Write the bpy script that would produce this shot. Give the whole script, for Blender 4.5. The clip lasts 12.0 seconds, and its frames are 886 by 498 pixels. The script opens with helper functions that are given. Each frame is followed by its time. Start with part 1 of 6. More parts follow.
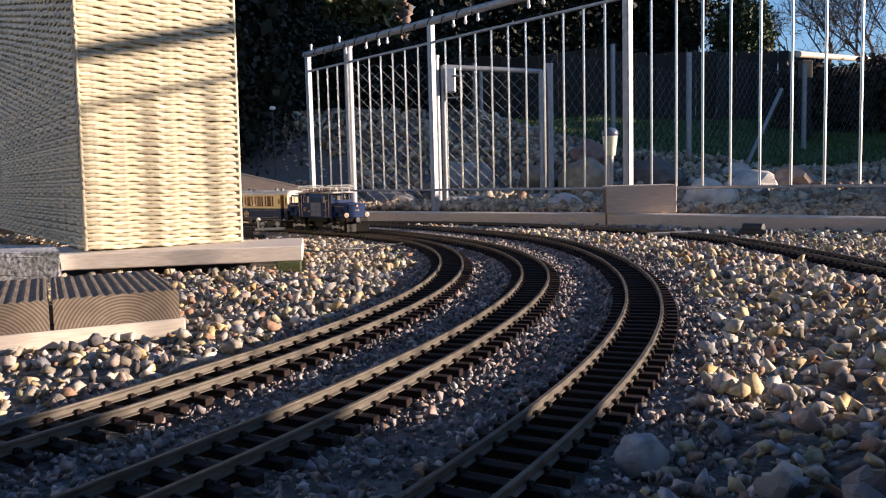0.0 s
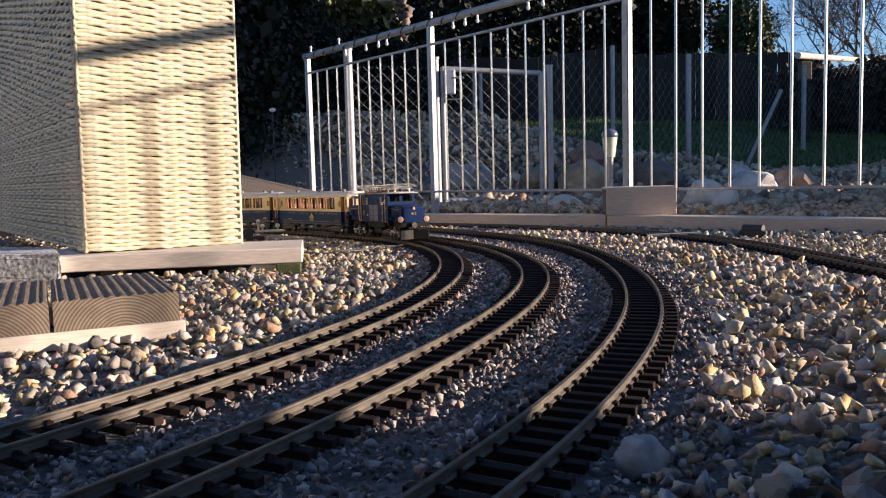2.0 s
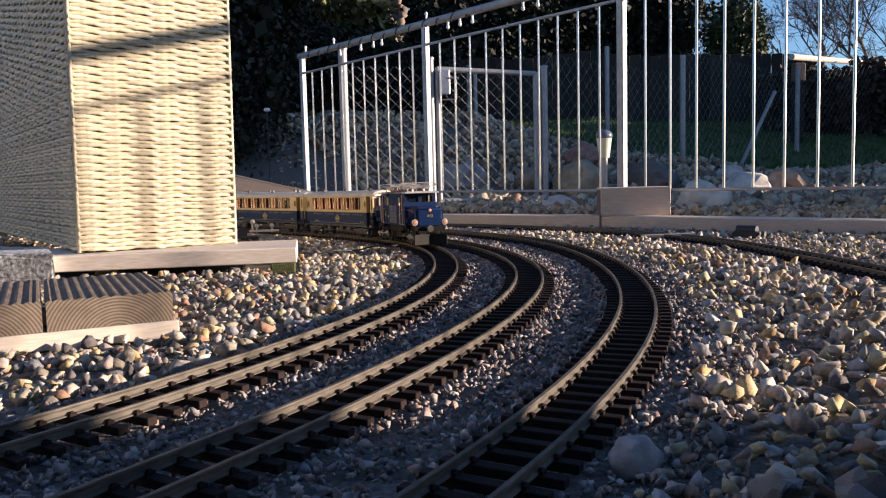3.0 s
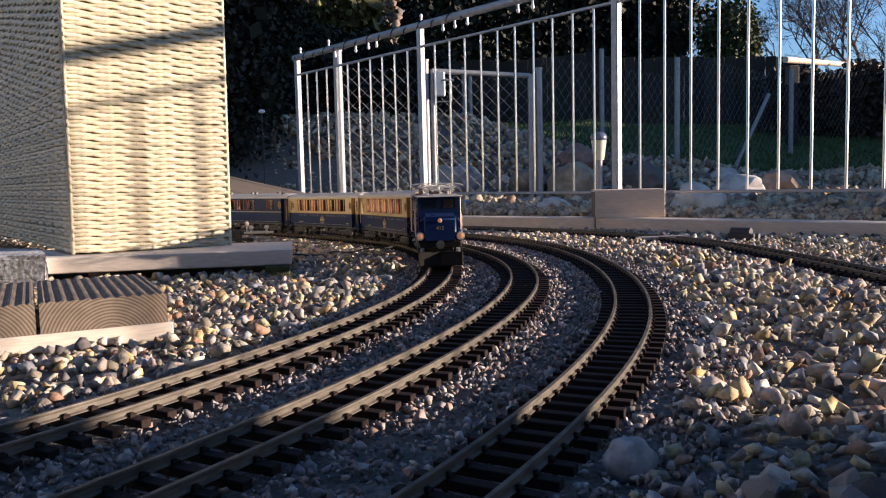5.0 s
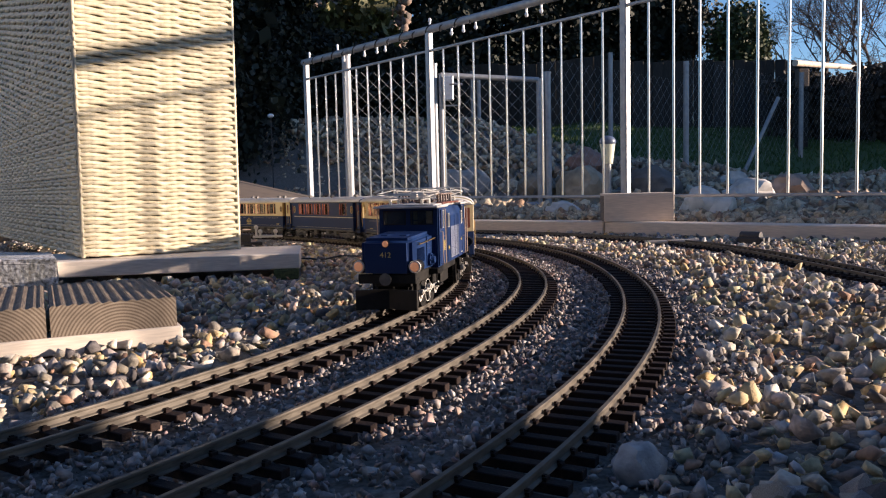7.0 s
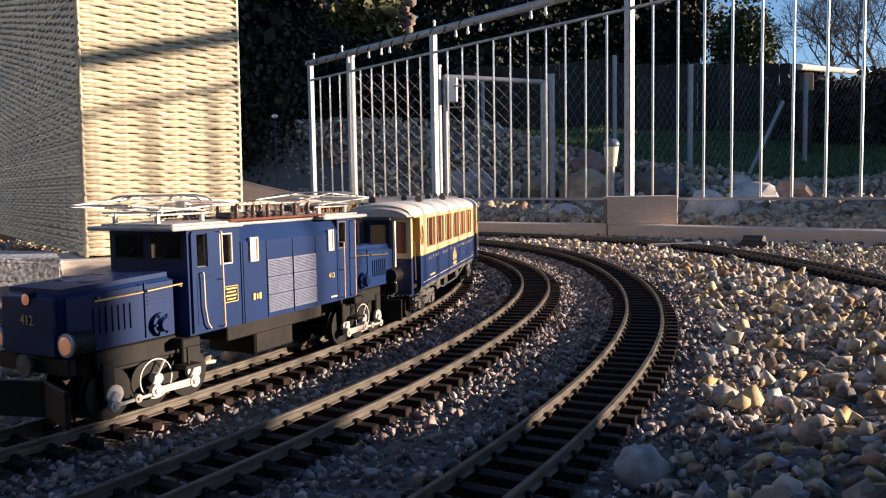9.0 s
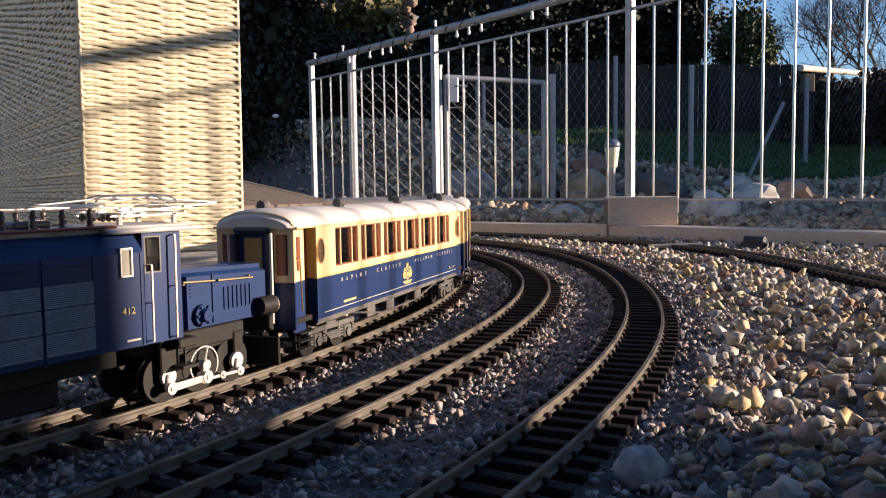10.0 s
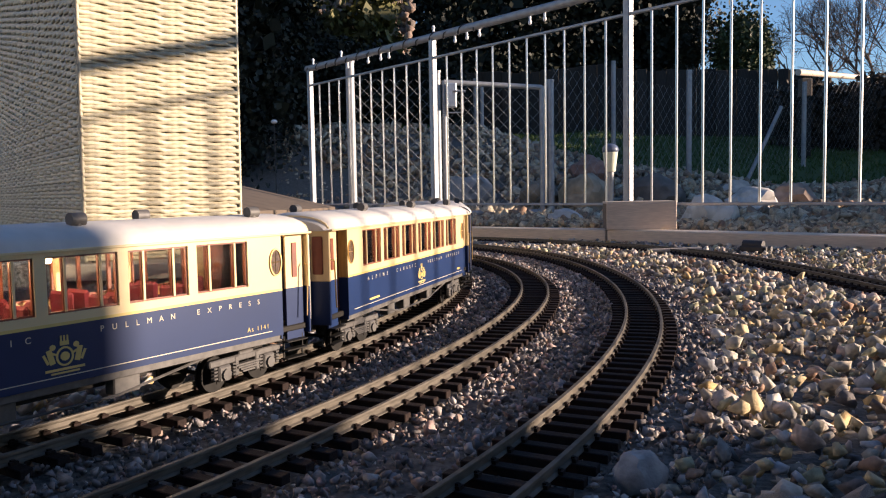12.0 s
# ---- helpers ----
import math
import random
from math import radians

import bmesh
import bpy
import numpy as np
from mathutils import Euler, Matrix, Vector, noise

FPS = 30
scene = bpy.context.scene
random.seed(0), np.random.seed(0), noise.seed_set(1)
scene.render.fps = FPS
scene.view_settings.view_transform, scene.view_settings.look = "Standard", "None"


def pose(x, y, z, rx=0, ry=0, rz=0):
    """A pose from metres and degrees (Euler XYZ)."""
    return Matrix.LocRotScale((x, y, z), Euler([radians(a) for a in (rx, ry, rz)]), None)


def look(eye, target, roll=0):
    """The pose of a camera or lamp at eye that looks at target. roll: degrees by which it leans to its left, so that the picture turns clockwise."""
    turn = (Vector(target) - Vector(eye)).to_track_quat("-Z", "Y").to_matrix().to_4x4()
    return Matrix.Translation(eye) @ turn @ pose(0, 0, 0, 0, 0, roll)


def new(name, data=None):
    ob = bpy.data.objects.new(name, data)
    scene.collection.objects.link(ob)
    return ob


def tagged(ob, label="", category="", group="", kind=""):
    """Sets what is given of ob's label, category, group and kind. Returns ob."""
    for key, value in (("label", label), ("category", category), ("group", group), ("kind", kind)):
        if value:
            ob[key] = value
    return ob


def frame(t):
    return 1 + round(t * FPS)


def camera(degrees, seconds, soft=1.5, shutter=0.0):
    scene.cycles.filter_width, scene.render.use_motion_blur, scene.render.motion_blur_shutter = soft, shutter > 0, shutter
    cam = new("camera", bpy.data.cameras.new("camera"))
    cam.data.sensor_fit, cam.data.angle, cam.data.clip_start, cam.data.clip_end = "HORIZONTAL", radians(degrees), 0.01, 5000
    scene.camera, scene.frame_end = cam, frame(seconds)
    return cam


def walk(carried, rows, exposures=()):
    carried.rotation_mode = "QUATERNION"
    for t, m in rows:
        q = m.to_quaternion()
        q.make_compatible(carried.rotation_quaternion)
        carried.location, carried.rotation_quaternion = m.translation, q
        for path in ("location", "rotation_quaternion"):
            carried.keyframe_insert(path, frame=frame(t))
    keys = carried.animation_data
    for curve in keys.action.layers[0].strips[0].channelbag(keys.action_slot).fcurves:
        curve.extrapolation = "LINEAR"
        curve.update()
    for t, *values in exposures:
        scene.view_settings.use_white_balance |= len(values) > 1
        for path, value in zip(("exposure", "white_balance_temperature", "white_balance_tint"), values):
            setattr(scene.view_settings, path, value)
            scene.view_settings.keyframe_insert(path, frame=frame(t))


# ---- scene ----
# ---------------------------------------------------------------- camera
EYE = Vector((0, 0, 0.1746))          # z = 0 is the top of the model rails


def aim(yaw, pitch, roll):
    y, p = radians(yaw), radians(pitch)
    return look(EYE, EYE + Vector((-math.sin(y) * math.cos(p), math.cos(y) * math.cos(p), math.sin(p))), roll)


cam = camera(58.5, 12.0, soft=1.15)
walk(cam, [(t, aim(a, b, c)) for t, a, b, c in (
    (0.0, 0.0, -5.058, -1.464), (0.5, 0.07, -5.039, -1.498), (1.0, 0.138, -5.011, -1.56), (1.5, 0.234, -4.945, -1.59),
    (2.0, -0.011, -4.939, -1.542), (2.5, -0.214, -4.942, -1.50), (3.0, -0.408, -4.929, -1.41), (4.0, -0.65, -4.87, -1.36),
    (5.0, -0.786, -4.803, -1.34), (5.5, -0.789, -4.791, -1.35), (6.0, -0.59, -4.753, -1.42), (6.5, -0.353, -4.621, -1.43),
    (7.0, -0.176, -4.505, -1.378), (8.0, -0.04, -4.42, -1.2), (9.0, 0.033, -4.38, -1.0), (9.5, 0.046, -4.398, -0.86),
    (10.0, 0.064, -4.37, -0.84), (10.5, 0.148, -4.246, -0.86), (11.0, 0.249, -4.129, -0.84), (11.5, 0.146, -4.066, -0.88),
    (12.0, -0.031, -4.012, -1.0))], [(0, 1.02, 6600, 20), (7, 1.02, 6550, 20), (9, 1.03, 6850, 20), (12, 1.03, 6850, 20)])

# ---------------------------------------------------------------- daylight
SUN_EL, SUN_AZ = 10.45, -2.5            # degrees; azimuth from +x towards +y
sun_dir = Vector((math.cos(radians(SUN_EL)) * math.cos(radians(SUN_AZ)), math.cos(radians(SUN_EL)) * math.sin(radians(SUN_AZ)), math.sin(radians(SUN_EL))))
world = bpy.data.worlds.new("sky")
scene.world = world
world.use_nodes = True
sky = world.node_tree.nodes.new("ShaderNodeTexSky")
sky.sky_type, sky.sun_disc = "NISHITA", False
sky.ozone_density, sky.dust_density, sky.air_density = 4.5, 0.3, 1.0
sky.sun_elevation, sky.sun_rotation = radians(SUN_EL), radians(90 - SUN_AZ)
bg = world.node_tree.nodes["Background"]
world.node_tree.links.new(sky.outputs[0], bg.inputs[0])
bg.inputs[1].default_value = 0.102
sun = new("sun", bpy.data.lights.new("sun", "SUN"))
sun.data.energy, sun.data.angle, sun.data.color = 5.0, radians(0.53), (1.0, 0.84, 0.65)
sun.matrix_world = look(sun_dir * 20, (0, 0, 0))


# ---------------------------------------------------------------- materials
def mat(name, base, rough=0.6, metal=0.0, vary=0.25, scale=40.0, bump=0.0, bump_scale=None, second=None, island=0.0, objrand=0.0,
        stretch=(1, 1, 1), spec=0.5, emit=None, coat=0.0, wear=0.5):
    m = bpy.data.materials.new(name)
    m.use_nodes = True
    nt = m.node_tree
    b = nt.nodes["Principled BSDF"]
    L, N = nt.links.new, nt.nodes.new
    b.inputs["Roughness"].default_value, b.inputs["Metallic"].default_value = rough, metal
    b.inputs["Specular IOR Level"].default_value = spec
    b.inputs["Coat Weight"].default_value = coat
    tc, mp = N("ShaderNodeTexCoord"), N("ShaderNodeMapping")
    mp.inputs["Scale"].default_value = stretch
    L(tc.outputs["Object"], mp.inputs[0])
    n1, n2 = N("ShaderNodeTexNoise"), N("ShaderNodeTexNoise")
    n1.inputs["Scale"].default_value, n1.inputs["Detail"].default_value = scale, 6
    n2.inputs["Scale"].default_value, n2.inputs["Detail"].default_value = scale * 0.13, 3
    L(mp.outputs[0], n1.inputs[0]), L(mp.outputs[0], n2.inputs[0])
    r1 = N("ShaderNodeValToRGB")
    dark = tuple(c * (1 - vary) for c in base)
    lite = tuple(min(1, c * (1 + vary)) for c in base)
    r1.color_ramp.elements[0].color, r1.color_ramp.elements[1].color = (*dark, 1), (*lite, 1)
    r1.color_ramp.elements[0].position, r1.color_ramp.elements[1].position = 0.3, 0.7
    L(n1.outputs[0], r1.inputs[0])
    col = r1.outputs[0]
    mix = N("ShaderNodeMixRGB")
    s = second or tuple(c * (1 - vary) for c in base)
    mix.inputs[2].default_value = (*s, 1)
    r2 = N("ShaderNodeMapRange")
    r2.inputs[1].default_value, r2.inputs[2].default_value, r2.inputs[4].default_value = 0.45, 0.75, wear
    L(n2.outputs[0], r2.inputs[0]), L(r2.outputs[0], mix.inputs[0]), L(col, mix.inputs[1])
    col = mix.outputs[0]
    if island or objrand:
        hs, mr = N("ShaderNodeHueSaturation"), N("ShaderNodeMapRange")
        src = N("ShaderNodeNewGeometry").outputs["Random Per Island"] if island else N("ShaderNodeObjectInfo").outputs["Random"]
        a = island or objrand
        mr.inputs[3].default_value, mr.inputs[4].default_value = 1 - a, 1 + a
        L(src, mr.inputs[0]), L(mr.outputs[0], hs.inputs["Value"]), L(col, hs.inputs["Color"])
        col = hs.outputs[0]
    L(col, b.inputs["Base Color"])
    if bump:
        bp, nb = N("ShaderNodeBump"), N("ShaderNodeTexNoise")
        nb.inputs["Scale"].default_value, nb.inputs["Detail"].default_value = bump_scale or scale * 2, 5
        bp.inputs["Strength"].default_value, bp.inputs["Distance"].default_value = bump, 0.002
        L(mp.outputs[0], nb.inputs[0]), L(nb.outputs[0], bp.inputs["Height"]), L(bp.outputs[0], b.inputs["Normal"])
    if emit:
        b.inputs["Emission Color"].default_value, b.inputs["Emission Strength"].default_value = (*emit[0], 1), emit[1]
    return m


def stone_mat(name, colours, rough=0.8, per="island", spread=0.35):
    """Crushed stone: each stone takes one of several colours, with grain and stains of its own."""
    m = bpy.data.materials.new(name)
    m.use_nodes = True
    nt = m.node_tree
    b, L, N = nt.nodes["Principled BSDF"], nt.links.new, nt.nodes.new
    src = N("ShaderNodeNewGeometry").outputs["Random Per Island"] if per == "island" else N("ShaderNodeObjectInfo").outputs["Random"]
    ramp = N("ShaderNodeValToRGB")
    ramp.color_ramp.interpolation = "CONSTANT"
    while len(ramp.color_ramp.elements) < len(colours):
        ramp.color_ramp.elements.new(0.5)
    for i, c in enumerate(colours):
        ramp.color_ramp.elements[i].position, ramp.color_ramp.elements[i].color = i / len(colours), (*c, 1)
    L(src, ramp.inputs[0])
    tc, n1, n2 = N("ShaderNodeTexCoord"), N("ShaderNodeTexNoise"), N("ShaderNodeTexNoise")
    n1.inputs["Scale"].default_value, n1.inputs["Detail"].default_value = 160, 6
    n2.inputs["Scale"].default_value, n2.inputs["Detail"].default_value = 35, 4
    L(tc.outputs["Object"], n1.inputs[0]), L(tc.outputs["Object"], n2.inputs[0])
    add, mr, hs = N("ShaderNodeMath"), N("ShaderNodeMapRange"), N("ShaderNodeHueSaturation")
    L(n1.outputs[0], add.inputs[0]), L(n2.outputs[0], add.inputs[1])
    mr.inputs[1].default_value, mr.inputs[2].default_value = 0.7, 1.3
    mr.inputs[3].default_value, mr.inputs[4].default_value = 1 - spread, 1 + spread
    L(add.outputs[0], mr.inputs[0]), L(mr.outputs[0], hs.inputs["Value"]), L(ramp.outputs[0], hs.inputs["Color"])
    L(hs.outputs[0], b.inputs["Base Color"])
    bp = N("ShaderNodeBump")
    bp.inputs["Strength"].default_value, bp.inputs["Distance"].default_value = 0.8, 0.002
    L(n1.outputs[0], bp.inputs["Height"]), L(bp.outputs[0], b.inputs["Normal"])
    b.inputs["Roughness"].default_value, b.inputs["Specular IOR Level"].default_value = rough, 0.2
    return m


PEBBLE = [(0.4520, 0.3989, 0.3367), (0.2710, 0.2607, 0.2418), (0.5650, 0.4430, 0.2623), (0.1470, 0.1333, 0.1311), (0.6550, 0.5978, 0.5041), (0.4970, 0.3548, 0.1786), (0.3840, 0.3322, 0.2623), (0.3390, 0.2107, 0.1469),
          (0.3730, 0.3763, 0.3887), (0.5650, 0.5096, 0.4204), (0.2150, 0.1940, 0.1628), (0.4750, 0.3989, 0.3469), (0.5420, 0.4204, 0.3571), (0.3050, 0.2656, 0.2000), (0.4520, 0.4204, 0.2734)]
M_PEBBLE = stone_mat("crushed_stone", PEBBLE)
M_PEBBLE_OB = stone_mat("crushed_stone_single", PEBBLE, per="object")
M_BALLAST = stone_mat("fine_ballast", [(0.31, 0.28, 0.26), (0.19, 0.18, 0.18), (0.42, 0.37, 0.34), (0.25, 0.23, 0.23), (0.52, 0.47, 0.43), (0.38, 0.28, 0.23), (0.13, 0.12, 0.12), (0.36, 0.26, 0.24)])
M_RUBBLE = stone_mat("rubble", [(0.4428, 0.3526, 0.2460), (0.2296, 0.1804, 0.1312), (0.5166, 0.4100, 0.2788), (0.3690, 0.2870, 0.1968), (0.5494, 0.4674, 0.3444), (0.3198, 0.2132, 0.1476)])
M_BED = mat("gravel_bed", (0.15, 0.14, 0.125), 0.95, vary=0.5, scale=180, bump=0.8, bump_scale=260)
M_RAIL = mat("weathered_brass_rail", (0.135, 0.120, 0.100), 0.55, 0.1, vary=0.35, scale=60, second=(0.09, 0.078, 0.062), spec=0.15, stretch=(1, 1, 4))
M_SLEEPER = mat("brown_plastic_sleeper", (0.022, 0.013, 0.011), 0.75, spec=0.2, vary=0.3, scale=300, bump=0.3, objrand=0.25)
M_GALV = mat("galvanised_steel", (0.31, 0.32, 0.33), 0.5, 0.35, vary=0.18, scale=30, second=(0.42, 0.43, 0.44))
M_STEEL = mat("brushed_steel_bar", (0.66, 0.66, 0.64), 0.28, 0.95, vary=0.1, scale=60)
M_PLANED = mat("planed_spruce", (0.74, 0.66, 0.57), 0.65, vary=0.16, scale=30, stretch=(1, 9, 9), bump=0.15, second=(0.66, 0.56, 0.46))
M_BEAM = mat("planed_larch", (0.68, 0.56, 0.45), 0.65, vary=0.15, scale=25, stretch=(1, 9, 9), bump=0.15, second=(0.58, 0.46, 0.36))
M_WICKER = mat("cream_wicker", (0.6200, 0.5583, 0.3990), 0.55, vary=0.18, scale=90, second=(0.4800, 0.4263, 0.3040), bump=0.25, bump_scale=300, objrand=0.10)
M_PLASTER = mat("grey_plaster", (0.42, 0.41, 0.39), 0.9, vary=0.1, scale=20, bump=0.3)


# ---------------------------------------------------------------- mesh helpers
def ob_from(name, verts, faces, material=None, parent=None, smooth=False):
    me = bpy.data.meshes.new(name)
    me.from_pydata([tuple(v) for v in verts], [], faces)
    if smooth:
        me.shade_smooth()
    if material:
        me.materials.append(material)
    ob = new(name, me)
    if parent:
        ob.parent = parent
    return ob


def part(name, bm, material, parent, label="", smooth=None):
    me = bpy.data.meshes.new(name)
    bm.to_mesh(me)
    bm.free()
    if smooth is not None:
        me.shade_smooth()
        me.set_sharp_from_angle(angle=radians(smooth))
    me.materials.append(material)
    ob = new(name, me)
    ob.parent = parent
    return tagged(ob, label)


def thing(name, m, label, category, group="", kind=""):
    ob = new(name)
    ob.empty_display_size = 0.05
    ob.matrix_basis = m
    return tagged(ob, label, category, group, kind)


def add_box(bm, sx, sy, sz, at=(0, 0, 0), bevel=0.0, rot=None, taper=None):
    """A box of that size centred at a place."""
    m = Matrix.Translation(at) @ (rot.to_4x4() if rot else Matrix())
    r = bmesh.ops.create_cube(bm, size=1, matrix=m @ Matrix.Diagonal((sx, sy, sz, 1)))
    if bevel:
        es = list({e for v in r["verts"] for e in v.link_edges})
        bmesh.ops.bevel(bm, geom=es, offset=bevel, segments=1, affect="EDGES")
    return r["verts"]


def add_cyl(bm, r, p, q, seg=10, r2=None, caps=True):
    p, q = Vector(p), Vector(q)
    d = q - p
    m = Matrix.Translation((p + q) / 2) @ d.to_track_quat("Z", "Y").to_matrix().to_4x4()
    bmesh.ops.create_cone(bm, cap_ends=caps, segments=seg, radius1=r, radius2=r if r2 is None else r2, depth=d.length, matrix=m)


def add_tube(bm, r, pts, seg=6):
    for a, b in zip(pts, pts[1:]):
        add_cyl(bm, r, a, b, seg)


def add_ball(bm, r, at, u=10, v=7, scale=(1, 1, 1)):
    bmesh.ops.create_uvsphere(bm, u_segments=u, v_segments=v, radius=r, matrix=Matrix.Translation(at) @ Matrix.Diagonal((*scale, 1)))


def box_part(name, size, at, material, parent, label="", bevel=0.001, rot=None):
    bm = bmesh.new()
    add_box(bm, *size, at, bevel, rot)
    return part(name, bm, material, parent, label)


def cyl_part(name, r, p, q, material, parent, label="", seg=12, r2=None):
    bm = bmesh.new()
    add_cyl(bm, r, p, q, seg, r2)
    return part(name, bm, material, parent, label, smooth=40)


RNG = np.random.default_rng(7)


def hull_library(n, points=12, flat=0.58):
    """Angular broken stones of about unit size."""
    lib = []
    for i in range(n):
        bm = bmesh.new()
        sx, sy, sz = 1.0, RNG.uniform(0.6, 0.95), RNG.uniform(flat * 0.7, flat * 1.2)
        for k in range(points):
            d = Vector(RNG.normal(size=3)).normalized() * RNG.uniform(0.42, 0.60)
            bm.verts.new((d.x * sx, d.y * sy, d.z * sz))
        bmesh.ops.convex_hull(bm, input=bm.verts, use_existing_faces=False)
        bmesh.ops.delete(bm, geom=[v for v in bm.verts if not v.link_faces], context="VERTS")
        bmesh.ops.triangulate(bm, faces=bm.faces)
        bm.verts.index_update()
        lib.append((np.array([v.co[:] for v in bm.verts]), np.array([[v.index for v in f.verts] for f in bm.faces])))
        bm.free()
    return lib


HULLS = hull_library(60)
CHIPS = hull_library(40, 8, 0.65)          # small stones, plainer


def random_turns(n, tilt=0.5):
    out = np.zeros((n, 3, 3))
    for i, (a, b, c) in enumerate(zip(RNG.uniform(-tilt, tilt, n), RNG.uniform(-tilt, tilt, n), RNG.uniform(0, 6.283, n))):
        out[i] = np.array(Euler((a, b, c)).to_matrix())
    return out


def scatter(name, pts, sizes, material, parent=None, tilt=0.5, shapes=HULLS):
    """Many stones in one mesh: pts (n, 3), sizes (n,)."""
    V, F, base = [], [], 0
    turns, pick = random_turns(len(pts), tilt), RNG.integers(0, len(shapes), len(pts))
    for p, s, R, k in zip(pts, sizes, turns, pick):
        v, f = shapes[k]
        V.append(v @ R.T * s + p)
        F.append(f + base)
        base += len(v)
    V, F = np.concatenate(V), np.concatenate(F)
    me = bpy.data.meshes.new(name)
    me.vertices.add(len(V))
    me.vertices.foreach_set("co", V.astype(np.float32).ravel())
    me.loops.add(F.size)
    me.loops.foreach_set("vertex_index", F.astype(np.int32).ravel())
    me.polygons.add(len(F))
    me.polygons.foreach_set("loop_start", np.arange(0, F.size, 3, dtype=np.int32))
    me.update(calc_edges=True)
    me.materials.append(material)
    ob = new(name, me)
    ob.parent = parent
    ob["kind"] = "stuff"
    return ob


# ---------------------------------------------------------------- the tracks' lines
STEP = 0.01


def line(x0, y0, heading, length, bends, before, after, lead=None):
    """A smoothly bending line: curvatures at even knots over its length, run on at both ends. Rows s, x, y, heading."""
    n0, n1 = round(before / STEP), round((length + after) / STEP)
    s = np.arange(-n0, n1 + 1) * STEP
    k = np.interp(s, np.linspace(0, length, len(bends)), bends)
    if lead is not None:
        k[:n0] = lead                                  # curvature before the first knot
    th = np.cumsum(k) * STEP
    th += heading - th[n0]
    x, y = np.cumsum(np.cos(th)) * STEP, np.cumsum(np.sin(th)) * STEP
    return np.stack([s, x - x[n0] + x0, y - y[n0] + y0, th], 1)


TRACK_A = line(-0.3065, 0.5819, 1.0249, 3.9, (0.3618, 0.5144, 0.4587, 0.5416, 0.2595, 0.7824, 0.7824), 2.2, 0.7, 0.9)
TRACK_B = line(-0.2041, 0.4278, 1.0264, 3.9, (0.2819, 0.3945, 0.6437, 0.2472, 0.3092, 0.3435, 0.3588), 1.2, 0.4)
TRACK_C = line(-0.0438, 0.355, 1.005, 3.9, (0.3431, 0.4231, 0.3739, 0.3717, 0.389, 0.3986, 0.4029), 1.0, 0.4)
TRACK_D = line(0.79, 1.30, 1.55, 2.4, (0.05, 0.15, 0.45, 0.55, 0.55, 0.5), 1.2, 0.6)
TRACKS = (TRACK_A, TRACK_B, TRACK_C, TRACK_D)
GAUGE = 0.0475


def dip(y):
    """The far end of the line lies a little lower."""
    r = max(0.0, min(1.0, (y - 1.9) / 1.2))
    return -0.012 * r * r * (3 - 2 * r)


def on_line(tr, s, side=0.0):
    x, y, th = (float(np.interp(s, tr[:, 0], tr[:, i])) for i in (1, 2, 3))
    return x + math.sin(th) * side, y - math.cos(th) * side, th


def track_distance(px, py):
    """Distance of points from the nearest track line."""
    best = np.full(len(px), 9.0)
    for tr in TRACKS:
        q = tr[::3]
        for i in range(0, len(px), 4000):
            d = np.hypot(px[i:i + 4000, None] - q[None, :, 1], py[i:i + 4000, None] - q[None, :, 2]).min(1)
            best[i:i + 4000] = np.minimum(best[i:i + 4000], d)
    return best


# ---------------------------------------------------------------- ground
def ground_z(x, y):
    """Flat gravel, a rubble bank behind the railing that is highest in the middle, and a lawn rising behind it."""
    start = 6.0 - 0.45 * min(max(x, 0.0), 4.0)
    top = float(np.interp(x, (-1.5, 0.4, 1.5, 3.0, 6.0), (0.90, 0.80, 0.48, 0.22, 0.20)))
    r = max(0.0, min(1.0, (y - start) / (8.0 - start)))
    return -0.024 + top * r * r * (3 - 2 * r) + float(np.interp(x, (0.5, 2.5), (0.07, 0.185))) * max(0.0, min(y - 8.0, 4.5))


def make_ground():
    xs = np.concatenate([np.linspace(-200, -8, 12), np.linspace(-7, 9, 90), np.linspace(10, 200, 12)])
    ys = np.concatenate([np.linspace(-200, -6, 10), np.linspace(-5, 3, 12), np.linspace(3.2, 14, 60), np.linspace(15, 260, 14)])
    V = [(x, y, ground_z(x, y)) for y in ys for x in xs]
    w = len(xs)
    F = [(j * w + i, j * w + i + 1, j * w + w + i + 1, j * w + w + i) for j in range(len(ys) - 1) for i in range(w - 1)]
    return tagged(ob_from("ground", V, F, M_BED), "grey gravel ground rising to a rubble bank", "ground", kind="structure")


GROUND = make_ground()


# ---------------------------------------------------------------- model railway track
RAIL_PROFILE = ((-0.0017, 0.0), (0.0017, 0.0), (0.0019, -0.0008), (0.0017, -0.0022), (0.0007, -0.0030), (0.0007, -0.0066),
                (0.0030, -0.0076), (0.0030, -0.0084), (-0.0030, -0.0084), (-0.0030, -0.0076), (-0.0007, -0.0066),
                (-0.0007, -0.0030), (-0.0017, -0.0022), (-0.0019, -0.0008))


def sleeper_mesh():
    bm = bmesh.new()
    add_box(bm, 0.0100, 0.088, 0.0068, (0, 0, -0.0084 - 0.0034), 0.0006)
    for side in (-1, 1):
        for k in (-1, 1):
            y = side * GAUGE / 2 + k * 0.0042
            add_box(bm, 0.0062, 0.0030, 0.0026, (0, y, -0.0072))
            add_box(bm, 0.0030, 0.0024, 0.0016, (0, y - k * 0.0012, -0.0056))
    me = bpy.data.meshes.new("sleeper")
    bm.to_mesh(me)
    bm.free()
    me.materials.append(M_SLEEPER)
    return me


SLEEPER = sleeper_mesh()


